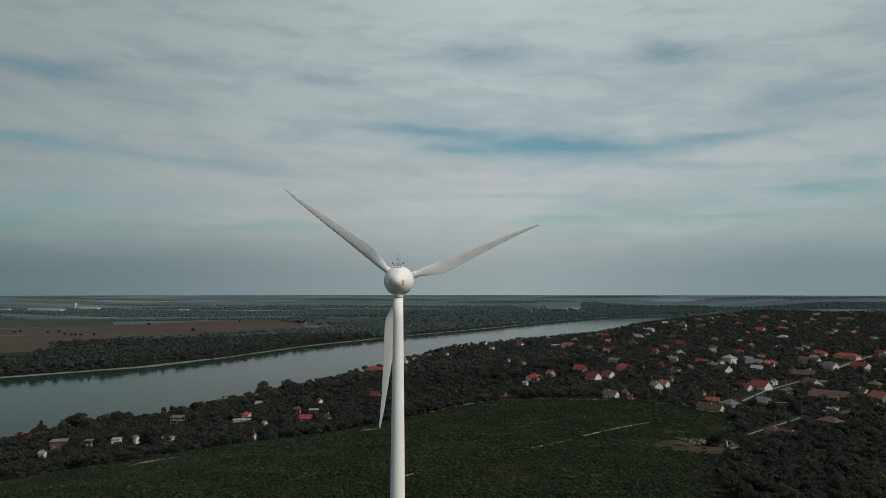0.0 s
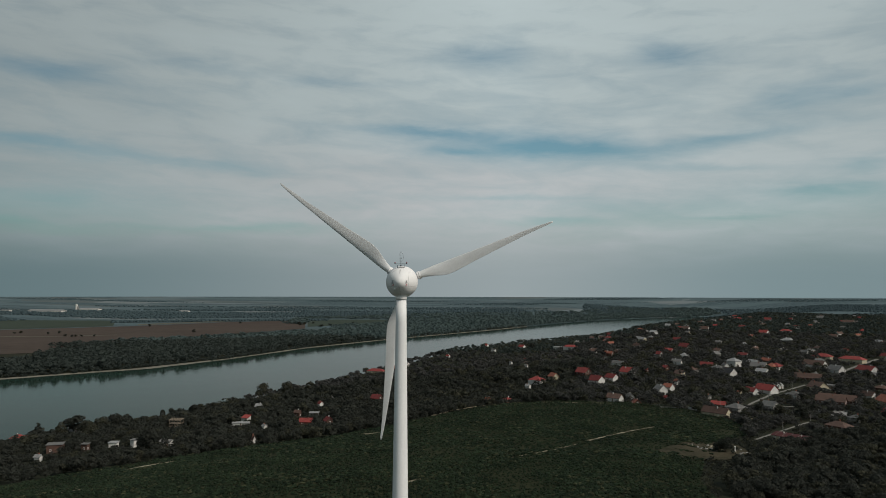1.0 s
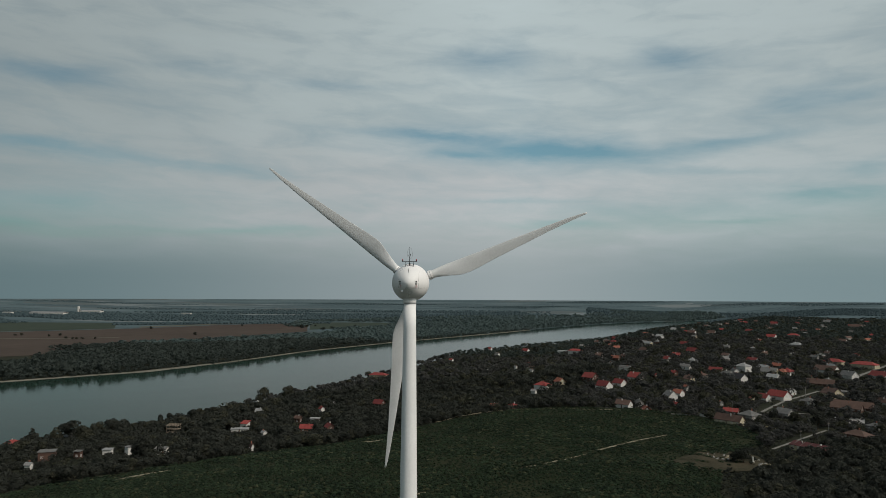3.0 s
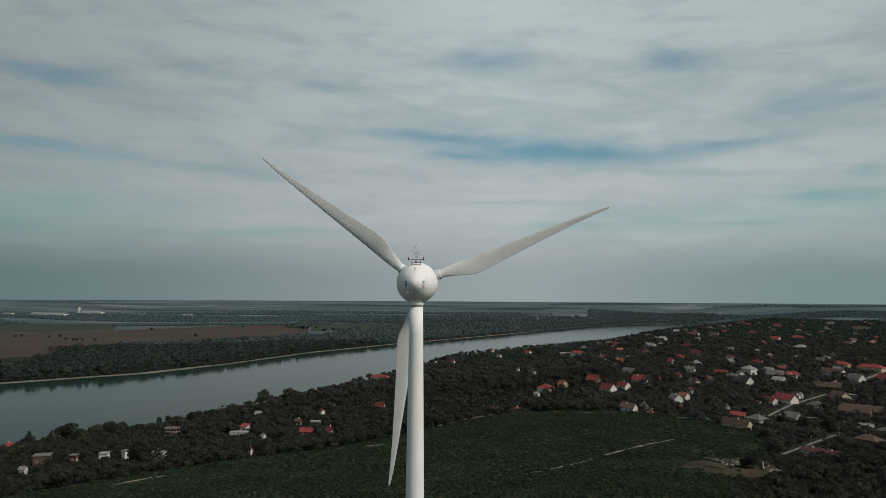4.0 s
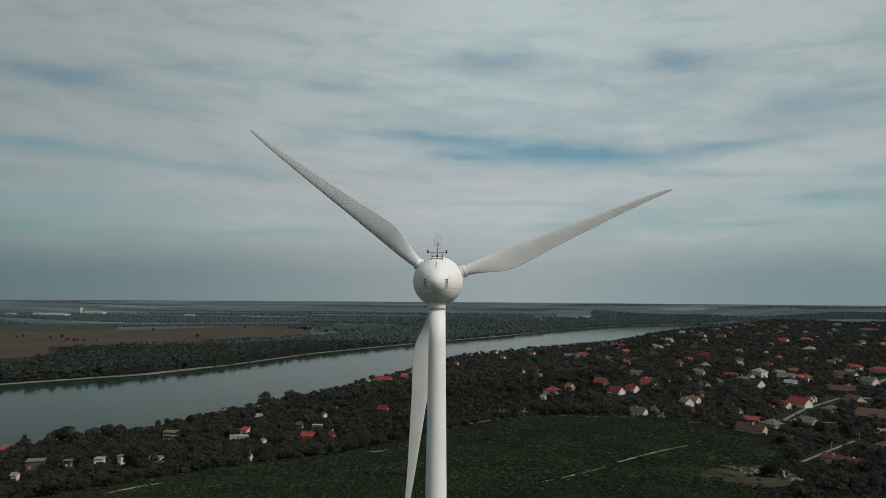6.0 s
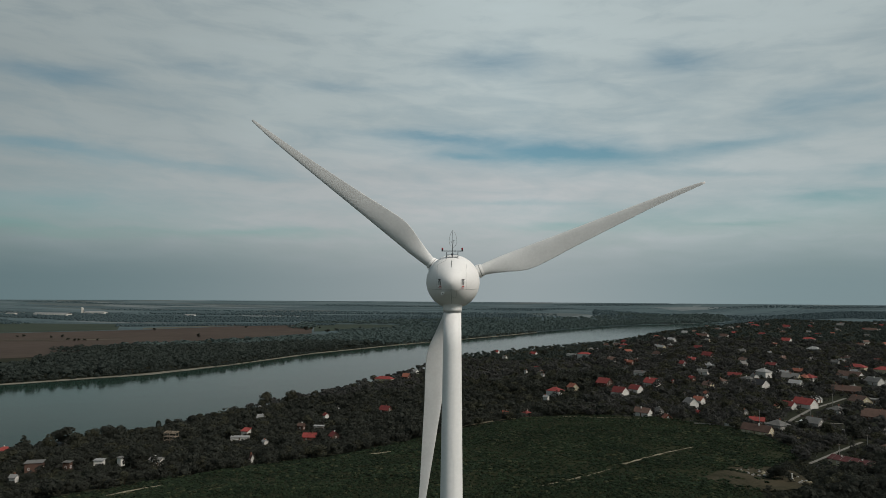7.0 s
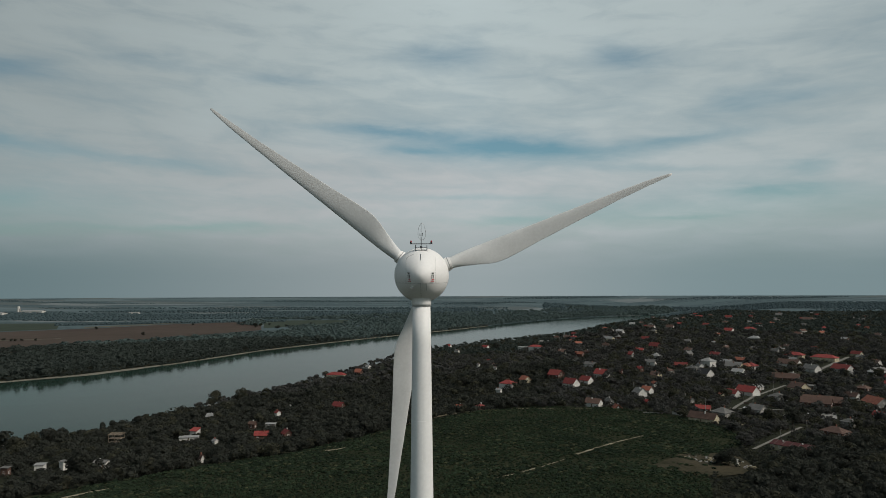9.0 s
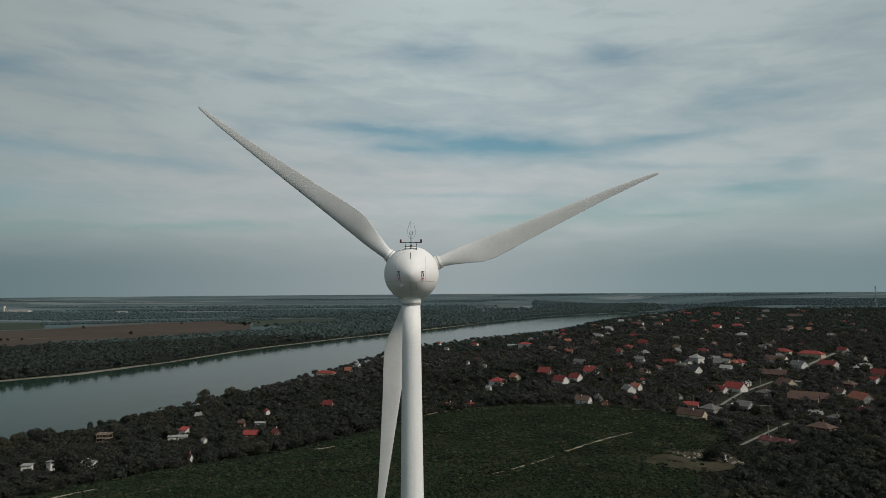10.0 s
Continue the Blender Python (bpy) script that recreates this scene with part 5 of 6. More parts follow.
wx, wy = spread(RNG, 100, 430, 60, 300, 7.0, lambda x, y: wood_edge(x, y) & in_view(x, y, -5, 44) & ~inside(FIELD, x, y) & ~inside(BARE, x, y) )
order = np.argsort(wy)
for i in order[:185]:
    tree(float(wx[i]), float(wy[i]), float(RNG.uniform(5.5, 9.5)), int(RNG.choice([0, 1, 2, 3, 6, 7, 0, 6])), float(RNG.uniform(0.95, 1.3)))
rest = order[185:]
ex, ey = [], []
for (x0, y0), (x1, y1) in zip(FIELD[3:9], FIELD[4:10]):
    n = int(math.hypot(x1 - x0, y1 - y0) / 4.2)
    for i in range(n):
        t = (i + RNG.random()) / n
        d = Vector((y0 - y1, x1 - x0)).normalized() * float(RNG.uniform(4, 11))
        ex.append(x0 + (x1 - x0) * t + d.x), ey.append(y0 + (y1 - y0) * t + d.y)
ok = ~blocked(np.array(ex), np.array(ey))
cap = in_front(np.array(ex), np.array(ey))
for x, y, good, most in zip(ex, ey, ok, cap):
    if good and most > 2:
        tree(x, y, min(float(RNG.uniform(3.5, 6.5)), float(most)), int(RNG.choice([0, 1, 2, 3, 6, 7, 3])), float(RNG.uniform(0.95, 1.25)))
tree(-162.1, 683.3, 18, 2, 0.9)
tree(-140.0, 703.4, 16, 2, 0.9)
tree(-194.5, 670.9, 8, 5, 0.7)
tree(-224.0, 555.3, 11, 5, 1.0)
tree(-218.9, 565.6, 11, 0, 0.9)
tree(-290.0, 471.2, 17, 4, 1.9)
tree(-275.8, 502.4, 17, 0, 1.35)
tree(-257.1, 483.8, 13, 6, 1.2)
tree(-253.6, 497.5, 13, 2, 1.0)
tree(-249.0, 513.9, 13, 7, 1.1)
tree(-244.9, 517.8, 12, 0, 0.8)
tree(-283.5, 492.8, 13, 6, 0.9)
tree(-201.3, 574.8, 12, 0, 1.1)
tree(84.2, 1129.7, 14, 5, 1)
tree(246.3, 1345.2, 16, 0, 1)
tree(-149.0, 319.0, 15, 0, 0.85)
tree(-155.5, 334.0, 13, 4, 1.3)
tree(-153.4, 324.4, 12, 0, 1)
tree(157.8, 254.6, 8, 0, 1.1)
tree(156.6, 258.5, 6, 3, 1)
tree(256.7, 361.9, 12, 0, 1.1)
tree(250.9, 377.1, 9, 6, 1.1)
tree(244.4, 393.4, 8, 0, 1.1)
tree(279.0, 385.1, 11, 4, 1.2)
tree(50.5, 1199.0, 12, 0, 1)
tree(-874.8, 2282.3, 11, 0, 1.2)
tree(-1004.9, 1951.1, 10, 0, 1.2)
tree(-1022.3, 1924.3, 8, 0, 1.2)
tree(-1114.2, 1957.1, 9, 6, 1.2)
tree(-1130.5, 1952.7, 6, 3, 1.2)
tree(-946.2, 1863.8, 7, 3, 1.2)
tree(-909.0, 1824.0, 8, 0, 1.3)
tree(-900.6, 1828.0, 8, 6, 1.2)
tree(-895.5, 1848.2, 6, 3, 1.2)
tree(-853.9, 1831.9, 8, 0, 1.1)
tree(-624.0, 2476.7, 9, 0, 1.3)
tree(-391.8, 2360.3, 17, 0, 1.3)
tree(-384.1, 2422.4, 12, 6, 1.2)
tree(-363.6, 2486.2, 9, 0, 1.2)
tree(-313.1, 2319.2, 11, 3, 1.5)
tree(-293.7, 2410.4, 9, 3, 1.4)
tree(-222.4, 2522.4, 9, 0, 1.2)
tree(-642.1, 1997.7, 13, 0, 1)


def wood(name, x, y, tall, wide, kinds, mats, mat_of, label, category="trees"):
    me = scatter_mesh(name, kinds, x, y, tall, wide, RNG, mats, mat_of, sink=0.14)
    return tagged(new(name, me), label, category, kind="stuff")


def sizes(n, lo, hi, a=0.9, b=1.3):
    return RNG.uniform(lo, hi, n), RNG.uniform(a, b, n)


def mats_for(n, share):
    return (RNG.random(n) < share).astype(np.int32)


# the rest of the wood beside the field
t, w = sizes(len(rest), 5.5, 9.5, 0.95, 1.3)
wood("hillside_wood", wx[rest], wy[rest], t, w, MID, [LEAF, LEAF_OLIVE], mats_for(len(rest), 0.25), "dark broadleaf wood beside the field")
# low growth round the lane and the shed
lx, ly = spread(RNG, 175, 330, 245, 360, 3.6, lambda x, y: ~inside(FIELD, x, y) & ~inside(BARE, x, y))
keep = ~blocked(lx, ly)
lx, ly = lx[keep], ly[keep]
# and on the rough grass round the bare corner, with a few weeds on it
ax, ay = spread(RNG, 112, 192, 150, 296, 2.6, lambda x, y: ~inside(FIELD, x, y) & ~wood_edge(x + 4, y) & (~inside(BARE, x, y) | (RNG.random(x.shape) < 0.16)))
lx, ly = np.concatenate([lx, ax]), np.concatenate([ly, ay])
t, w = sizes(len(lx), 0.9, 2.3, 0.9, 1.5)
wood("lane_scrub", lx, ly, t, w, FINE, [LEAF, LEAF_OLIVE], mats_for(len(lx), 0.3), "low tangled scrub beside the lane", "scrub")
# the wooded slope between the field and the river
bx, by = spread(RNG, -420, 250, 235, 700, 6.8, lambda x, y: (x - near_bank(y) > 8) & in_view(x, y, -40, 22) & ~inside(FIELD, x, y) & (x - near_bank(y) < np.where(x < 140, 520, 432)) & (y > 240))
keep = ~blocked(bx, by)
bx, by = bx[keep], by[keep]
low = in_front(bx, by)
t, w = 3.6 + 6.5 * RNG.beta(1.6, 2.0, len(bx)), RNG.uniform(0.9, 1.4, len(bx))
low = np.where(RNG.random(len(bx)) < 0.03, 99.0, low)
t += 1.5 * np.clip(1 - (bx - near_bank(by)) / 200, 0, 1)
t *= np.where(RNG.random(len(t)) < 0.12, 1.45, 1.0)
t *= np.where(bx < -150, 0.78, 1.0)
t = np.minimum(t, low * RNG.uniform(0.8, 1.1, len(t)))
for kinds, k in ((MID, by < 420), (SMALL, by >= 420)):
    wood("slope_woodland", bx[k], by[k], t[k], w[k], kinds, [LEAF, LEAF_OLIVE], mats_for(k.sum(), 0.15), "dense dark broadleaf trees on the river slope")
# the village gardens
vx, vy = spread(RNG, 100, 720, 300, 900, 8.0, lambda x, y: in_view(x, y, 2, 44) & (x - near_bank(y) > 430) & ~inside(FIELD, x, y) & ~((y < 300) & (x < 215)))
keep = ~blocked(vx, vy)
vx, vy = vx[keep], vy[keep]
low = in_front(vx, vy)
t, w = 3.2 + 8.0 * RNG.beta(1.6, 2.2, len(vx)), RNG.uniform(0.9, 1.45, len(vx))
low = np.minimum(np.where(RNG.random(len(vx)) < 0.24, 99.0, low), beside_lanes(vx, vy))
t = np.minimum(t, low * RNG.uniform(0.8, 1.1, len(t)))
for kinds, k in ((MID, vy < 500), (SMALL, vy >= 500)):
    wood("garden_trees", vx[k], vy[k], t[k], w[k], kinds, [LEAF_GARDEN, LEAF_OLIVE], mats_for(k.sum(), 0.3), "garden trees and shrubs between the houses")
cx, cy = vx[::37] + 3, vy[::37] + 2
t, w = sizes(len(cx), 7, 12, 0.9, 1.1)
wood("garden_conifers", cx, cy, t, w, MID_TALL, [LEAF_GARDEN, LEAF_OLIVE], mats_for(len(cx), 0.0), "dark conifers and poplars in the gardens")
# low growth in the gardens, close round the houses
gx, gy = spread(RNG, -360, 560, 240, 1000, 5.2, lambda x, y: (x - near_bank(y) > 10) & in_view(x, y, -40, 43) & ~inside(FIELD, x, y))
close = np.zeros(gx.shape, bool)
for hx, hy, r in PLOTS:
    q = np.hypot(gx - hx, gy - hy)
    close |= (q < r + 15) & (q > r * 0.75 + 1.0)
keep = close & ~np.any([np.hypot(gx - hx, gy - hy) < r * 0.75 + 1.0 for hx, hy, r in PLOTS], axis=0)
for line, width in LANES:
    for (x0, y0), (x1, y1) in zip(line, line[1:]):
        u = np.clip(((gx - x0) * (x1 - x0) + (gy - y0) * (y1 - y0)) / ((x1 - x0) ** 2 + (y1 - y0) ** 2), 0, 1)
        keep &= np.hypot(gx - x0 - u * (x1 - x0), gy - y0 - u * (y1 - y0)) > width * 0.7
gx, gy = gx[keep], gy[keep]
t = np.minimum(0.9 + 2.6 * RNG.beta(1.4, 2.2, len(gx)), np.minimum(in_front(gx, gy), beside_lanes(gx, gy)))
wood("garden_shrubs", gx, gy, t, RNG.uniform(1.0, 1.7, len(gx)), TINY, [LEAF_GARDEN, LEAF_OLIVE], mats_for(len(gx), 0.3), "low garden shrubs and hedges close round the houses", "shrubs")
# farther slope and village
sx_, sy_ = spread(RNG, -300, 1500, 690, 2650, 15.0, lambda x, y: in_view(x, y, -16, 43) & (x - near_bank(y) > 6) & ((y > 890) | (x - near_bank(y) < 440) | (x > 700)) & (np.hypot(x, y) < 2700))
keep = ~blocked(sx_, sy_)
sx_, sy_ = sx_[keep], sy_[keep]
low = in_front(sx_, sy_)
t, w = sizes(len(sx_), 5.5, 11.0, 1.0, 1.5)
t = np.minimum(t, low * RNG.uniform(0.8, 1.1, len(t)))
far = np.hypot(sx_, sy_) > 1250
for kinds, k, leaf in ((FINE, ~far, LEAF_GARDEN), (TINY, far, LEAF_FAR_HAZE)):
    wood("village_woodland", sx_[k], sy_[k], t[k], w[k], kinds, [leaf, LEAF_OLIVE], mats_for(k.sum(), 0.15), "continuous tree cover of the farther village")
# forest on the far bank
def forest_depth(x, y):
    s = far_bank(y) - x
    return ~inside(OPEN, x, y) & (s > 0) & (s < np.interp(y, (900, 1050, 1200, 1360, 1430, 1480, 1646, 1803, 1938, 2086, 2300, 2500, 2800, 3400), (250, 270, 320, 460, 400, 560, 581, 555, 505, 476, 520, 900, 1100, 600)))


fx, fy = spread(RNG, -1100, 1700, 700, 3900, 13.5, lambda x, y: in_view(x, y, -38, 32) & forest_depth(x, y) & (np.hypot(x, y) < 4200))
front = (far_bank(fy) - fx) < 260
t, w = sizes(len(fx), 12, 19, 0.9, 1.4)
t[(far_bank(fy) - fx) < 9] *= 0.45
keep = front | (RNG.random(len(fx)) < 0.42)
t[~front] *= 0.75
w[~front] *= 1.5
fx, fy, t, w = fx[keep], fy[keep], t[keep], w[keep]
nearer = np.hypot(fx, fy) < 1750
wood("riverside_forest", fx[nearer], fy[nearer], t[nearer], w[nearer], FOREST, [LEAF_FAR_HAZE, LEAF_OLIVE], mats_for(nearer.sum(), 0.0), "broad riverside forest of rounded crowns on the far bank", "forest")
wood("riverside_forest", fx[~nearer], fy[~nearer], t[~nearer], w[~nearer], TINY, [LEAF_MID_HAZE, LEAF_OLIVE], mats_for((~nearer).sum(), 0.0), "distant forest along the far bank", "forest")
# bushes that overhang the far bank
qy = np.concatenate([np.arange(760, 985, 5.0), np.arange(1195, 2500, 6.5), np.arange(985, 1195, 6.0)])
qy = np.concatenate([qy, qy + 3])
off = np.where((qy > 890) & (qy < 1195), 7.0, 0.5) + RNG.uniform(0, 9, len(qy))
qx = far_bank(qy) - off
t, w = sizes(len(qx), 4.5, 9.0, 0.9, 1.4)
wood("riverside_scrub", qx, qy, t, w, FINE, [LEAF_FAR_HAZE, LEAF_OLIVE], mats_for(len(qx), 0.06), "overhanging bushes along the far bank", "bushes")
def far_belt(a0, a1, d0, d1, spacing, lo, hi, share):
    """A belt of far woods between two bearings and two distances."""
    d = np.arange(d0, d1, spacing)
    X, Y = [], []
    for r in d:
        a = np.radians(np.arange(a0, a1, math.degrees(spacing / r)))
        a = a + RNG.uniform(-0.5, 0.5, len(a)) * spacing / r
        rr = r + RNG.uniform(-0.5, 0.5, len(a)) * spacing
        X.append(rr * np.sin(a)), Y.append(-60 + rr * np.cos(a))
    x, y = np.concatenate(X), np.concatenate(Y)
    n = np.array([noise.noise((p * 0.0011, q * 0.0048, 7.0)) for p, q in zip(x, y)])
    k = (n > share) & ((far_bank(y) - x > 40) | (x - near_bank(y) > 20) & (y > 2300))
    x, y = x[k], y[k]
    t, w = sizes(len(x), lo, hi, 1.1, 1.7)
    # the belts' paleness is haze mixed into their leaf colour
    me = scatter_mesh("far_woods", SPECK, x, y, t, w, RNG, [FAR_LEAF_HAZE], None, sink=0.14, smooth=True)
    return tagged(new("far_woods", me), "distant dark belts of woodland on the plain", "woodland", kind="stuff")


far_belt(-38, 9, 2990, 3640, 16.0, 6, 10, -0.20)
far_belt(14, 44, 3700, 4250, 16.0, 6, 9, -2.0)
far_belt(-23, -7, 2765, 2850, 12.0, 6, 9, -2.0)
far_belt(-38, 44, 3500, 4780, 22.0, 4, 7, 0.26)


# the crop: low bushy plants in rows
def crop_rows():
    rng = np.random.default_rng(5)
    kinds = []
    for s in range(8):
        r = np.random.default_rng(100 + s)
        v, f = ICO[0]
        vv = v * (1 + r.uniform(-0.35, 0.3, len(v)))[:, None] * np.array([0.62, 0.62, 0.5]) + np.array([0, 0, 0.4])
        keep = f[vv[f][:, :, 2].mean(1) > 0.36]
        p = r.uniform(-0.62, 0.62, (7, 3)) * np.array([1, 1, 0.3]) + np.array([0, 0, 0.62])
        q = r.normal(size=(7, 2, 3)) * np.array([0.34, 0.34, 0.2])
        kinds.append((np.concatenate([vv, np.stack([p, p + q[:, 0], p + q[:, 1]], 1).reshape(-1, 3)]), np.concatenate([keep, np.arange(21).reshape(-1, 3) + len(vv)])))
    d = Vector((55, 49)).normalized()
    px, py = [], []
    for row in np.arange(-330, 360, 1.75):
        along = np.arange(-60, 480, 1.5)
        along = along + rng.uniform(-0.5, 0.5, len(along))
        off = row + rng.uniform(-0.6, 0.6, len(along))
        x, y = d.x * along - d.y * off, 120 + d.y * along + d.x * off - 60
        px.append(x), py.append(y)
    x, y = np.concatenate(px), np.concatenate(py)
    weeds = np.array([noise.noise((a * 0.13, b * 0.13, 9.0)) for a, b in zip(x, y)]) > 0.12
    k = inside(FIELD, x, y) & (~inside(BARE, x, y) | weeds) & (y > 95) & in_view(x, y)
    for line, w in TRACKS:
        for (x0, y0), (x1, y1) in zip(line, line[1:]):
            L2 = (x1 - x0) ** 2 + (y1 - y0) ** 2
            t = np.clip(((x - x0) * (x1 - x0) + (y - y0) * (y1 - y0)) / L2, 0, 1)
            k &= np.hypot(x - x0 - t * (x1 - x0), y - y0 - t * (y1 - y0)) > w
    patchy = np.array([noise.noise((a * 0.035, b * 0.035, 2.0)) for a, b in zip(x, y)])
    k &= rng.random(len(x)) < np.clip(0.97 + patchy * 0.5, 0.3, 1)
    k &= (y < 240) | (rng.random(len(x)) < 0.66)
    x, y, patchy = x[k], y[k], patchy[k]
    tall = rng.uniform(0.65, 1.2, len(x)) * (1 + patchy * 0.5)
    me = scatter_mesh("crop", kinds, x, y, tall, rng.uniform(0.9, 1.4, len(x)) * np.where(y < 240, 1.0, 1.3), rng, [CROP, CROP_DRY], (rng.random(len(x)) < np.clip(0.10 + patchy * 0.28, 0.02, 0.4)).astype(np.int32), height(x, y) + 0.45)
    return tagged(new("crop", me), "low dense green crop plants covering the field", "crop", kind="stuff")


crop_rows()


# ---- far buildings, mast, poles, odds and ends ----
def far_works(x, y, rot, length, depth, tall, label):
    top = new("warehouse")
    top.matrix_basis = pose(x, y, ground_z(x, y) + 0.5, 0, 0, rot)
    tagged(top, label, "building", "buildings on the plain")
    bm = bmesh.new()
    box(bm, 0, 0, tall / 2 - 1, length, depth, tall + 2)
    part("wall", bm, PLASTER["white"], top)
    bm = bmesh.new()
    gable_roof(bm, length, depth, tall, depth * 0.12, 0.6, 0.5)
    part("roof", bm, ROOF["pale"], top)
    n = int(length / 14)
    for i in range(n):
        bm = bmesh.new()
        box(bm, -length / 2 + length * (i + 0.5) / n, -depth / 2, tall * 0.4, 6, 0.4, tall * 0.45)
        part("door", bm, GREY_METAL, top)
    return top


far_works(-1600, 3048, -10, 160, 34, 9, "long low white warehouse on the far plain")
far_works(-1490, 3215, -8, 95, 30, 9, "pale works building behind fields")
far_works(-1770, 3040, -10, 40, 20, 7, "small pale shed on the far plain")
far_works(-1050, 3180, -12, 45, 18, 7, "small pale shed on the far plain")


def silo(x, y, r, tall):
    top = tagged(new("silo"), "tall white tower beside the works building", "silo")
    top.matrix_basis = pose(x, y, ground_z(x, y))
    bm = bmesh.new()
    ring_surface(bm, [[(q * math.cos(a), q * math.sin(a), z) for a in np.linspace(0, 2 * math.pi, 20, endpoint=False)] for q, z in ((r, -1), (r, tall), (r * 1.1, tall), (r * 1.1, tall + 1), (r * 0.3, tall + 3))])
    part("body", bm, PLASTER["white"], top)
    bm = bmesh.new()
    box(bm, r * 0.6, 0, tall * 0.35, r * 1.6, r * 1.4, tall * 0.7)
    part("lift_shaft", bm, PLASTER["grey"], top)


silo(-1562, 3235, 5.5, 26)


def lattice_mast(x, y, tall):
    top = tagged(new("radio_mast"), "tall thin lattice radio mast above the village", "mast")
    top.matrix_basis = pose(x, y, ground_z(x, y))
    w = lambda z: 1.6 * (1 - z / tall) + 0.5
    for sx, sy in ((-1, -1), (1, -1), (1, 1), (-1, 1)):
        bm = bmesh.new()
        rod(bm, (sx * w(0), sy * w(0), -0.5), (sx * w(tall), sy * w(tall), tall), 0.30, 0.22, 6)
        part("leg", bm, GREY_METAL, top)
    bm = bmesh.new()
    z = 0.0
    while z < tall - 3:
        a, b = w(z), w(z + 3)
        for (ax, ay), (cx, cy) in (((-1, -1), (1, -1)), ((1, -1), (1, 1)), ((1, 1), (-1, 1)), ((-1, 1), (-1, -1))):
            rod(bm, (ax * a, ay * a, z), (cx * b, cy * b, z + 3), 0.14, 0.14, 4)
        z += 3
    part("bracing", bm, GREY_METAL, top)
    for z, n in ((tall * 0.72, 4), (tall * 0.86, 5), (tall * 0.95, 4)):
        bm = bmesh.new()
        for k in range(n):
            a = k * 2 * math.pi / n
            box(bm, 1.5 * math.cos(a), 1.5 * math.sin(a), z, 0.8, 0.8, 2.8)
        part("antenna", bm, PLASTER["white"], top)


lattice_mast(1262, 1545, 62)


def utility_pole(x, y, tall, rot):
    top = tagged(new("utility_pole"), "grey concrete utility pole with a crossarm", "utility pole", "poles along the lanes")
    top.matrix_basis = pose(x, y, ground_z(x, y), 0, 0, rot)
    bm = bmesh.new()
    rod(bm, (0, 0, -0.8), (0, 0, tall), 0.2, 0.12, 8)
    part("pole", bm, CONCRETE, top)
    bm = bmesh.new()
    box(bm, 0, 0, tall - 0.5, 2.0, 0.14, 0.14)
    part("crossarm", bm, WOOD, top)
    for k in (-0.85, 0, 0.85):
        bm = bmesh.new()
        rod(bm, (k, 0, tall - 0.43), (k, 0, tall - 0.2), 0.06, 0.04, 6)
        part("insulator", bm, PLASTER["white"], top)


utility_pole(238.6, 319.6, 11, 30)
utility_pole(224.1, 410.3, 11, -20)
utility_pole(227.3, 382.9, 9, 20)
utility_pole(276.3, 441.7, 9, 40)
utility_pole(324.7, 495.7, 9, 40)
utility_pole(227.7, 448.8, 9, 10)
utility_pole(417.4, 570.0, 9, 30)
utility_pole(213.0, 303.1, 9, 30)
utility_pole(210.9, 508.0, 9, 0)


def car(x, y, rot):
    top = tagged(new("car"), "white parked car beside the lane", "car", "parked cars")
    top.matrix_basis = pose(x, y, ground_z(x, y) + 0.35, 0, 0, rot)
    bm = bmesh.new()
    prof = [(-2.1, 0.35), (-2.15, 0.75), (-2.0, 0.95), (-1.1, 1.0), (-0.6, 1.42), (0.9, 1.45), (1.6, 0.98), (2.1, 0.9), (2.15, 0.35)]
    rings = [[(px, sy * (0.86 if pz < 1.1 else 0.68), pz) for px, pz in prof] for sy in (-1, 1)]
    ring_surface(bm, rings)
    part("body", bm, CAR_WHITE, top)
    for sy in (-1, 1):
        bm = bmesh.new()
        ring_surface(bm, [[(px, sy * q, pz) for px, pz in ((-0.9, 1.05), (-0.5, 1.36), (0.8, 1.38), (1.25, 1.05))] for q in (0.72, 0.82)])
        part("side_window", bm, PANE, top)
        for px in (-1.35, 1.35):
            bm = bmesh.new()
            rod(bm, (px, sy * 0.72, 0.32), (px, sy * 0.9, 0.32), 0.33, 0.33, 16)
            part("wheel", bm, RUBBER, top)
    return top


car(270.0, 391.8, 20)
car(289.6, 397.6, -40)
car(262.8, 428.3, 35)


def fence(x0, y0, x1, y1, tall, mat, label):
    d = Vector((x1 - x0, y1 - y0))
    top = tagged(new("fence"), label, "fence", "garden fences")
    n = max(2, int(d.length / 2.6))
    for i in range(n + 1):
        px, py = x0 + d.x * i / n, y0 + d.y * i / n
        bm = bmesh.new()
        box(bm, px, py, ground_z(px, py) + tall / 2, 0.16, 0.16, tall + 0.6)
        part("post", bm, CONCRETE, top)
    for i in range(n):
        px, py = x0 + d.x * (i + 0.5) / n, y0 + d.y * (i + 0.5) / n
        bm = bmesh.new()
        box(bm, 0, 0, 0, d.length / n - 0.18, 0.08, tall, pose(px, py, ground_z(px, py) + tall / 2 + 0.1, 0, 0, math.degrees(math.atan2(d.y, d.x))))
        part("panel", bm, mat, top)
    return top


fence(201.7, 413.7, 210.8, 400.9, 1.8, PLASTER["white"], "pale plastered garden wall along the field")
fence(208.1, 393.2, 212.7, 381.0, 1.9, PLASTER["cream"], "pale weathered garden wall beside the field")
fence(273.1, 449.1, 288.8, 432.3, 1.5, WOOD, "dark board fence along the street")
fence(183.0, 417.9, 195.3, 414.2, 1.2, PLASTER["grey"], "low grey garden wall beside the field")
fence(210.5, 376.5, 210.9, 362.7, 1.6, WOOD, "dark board fence beside the field")
fence(350.0, 500.5, 361.9, 479.6, 2.0, PLASTER["white"], "long pale wall behind the gardens")


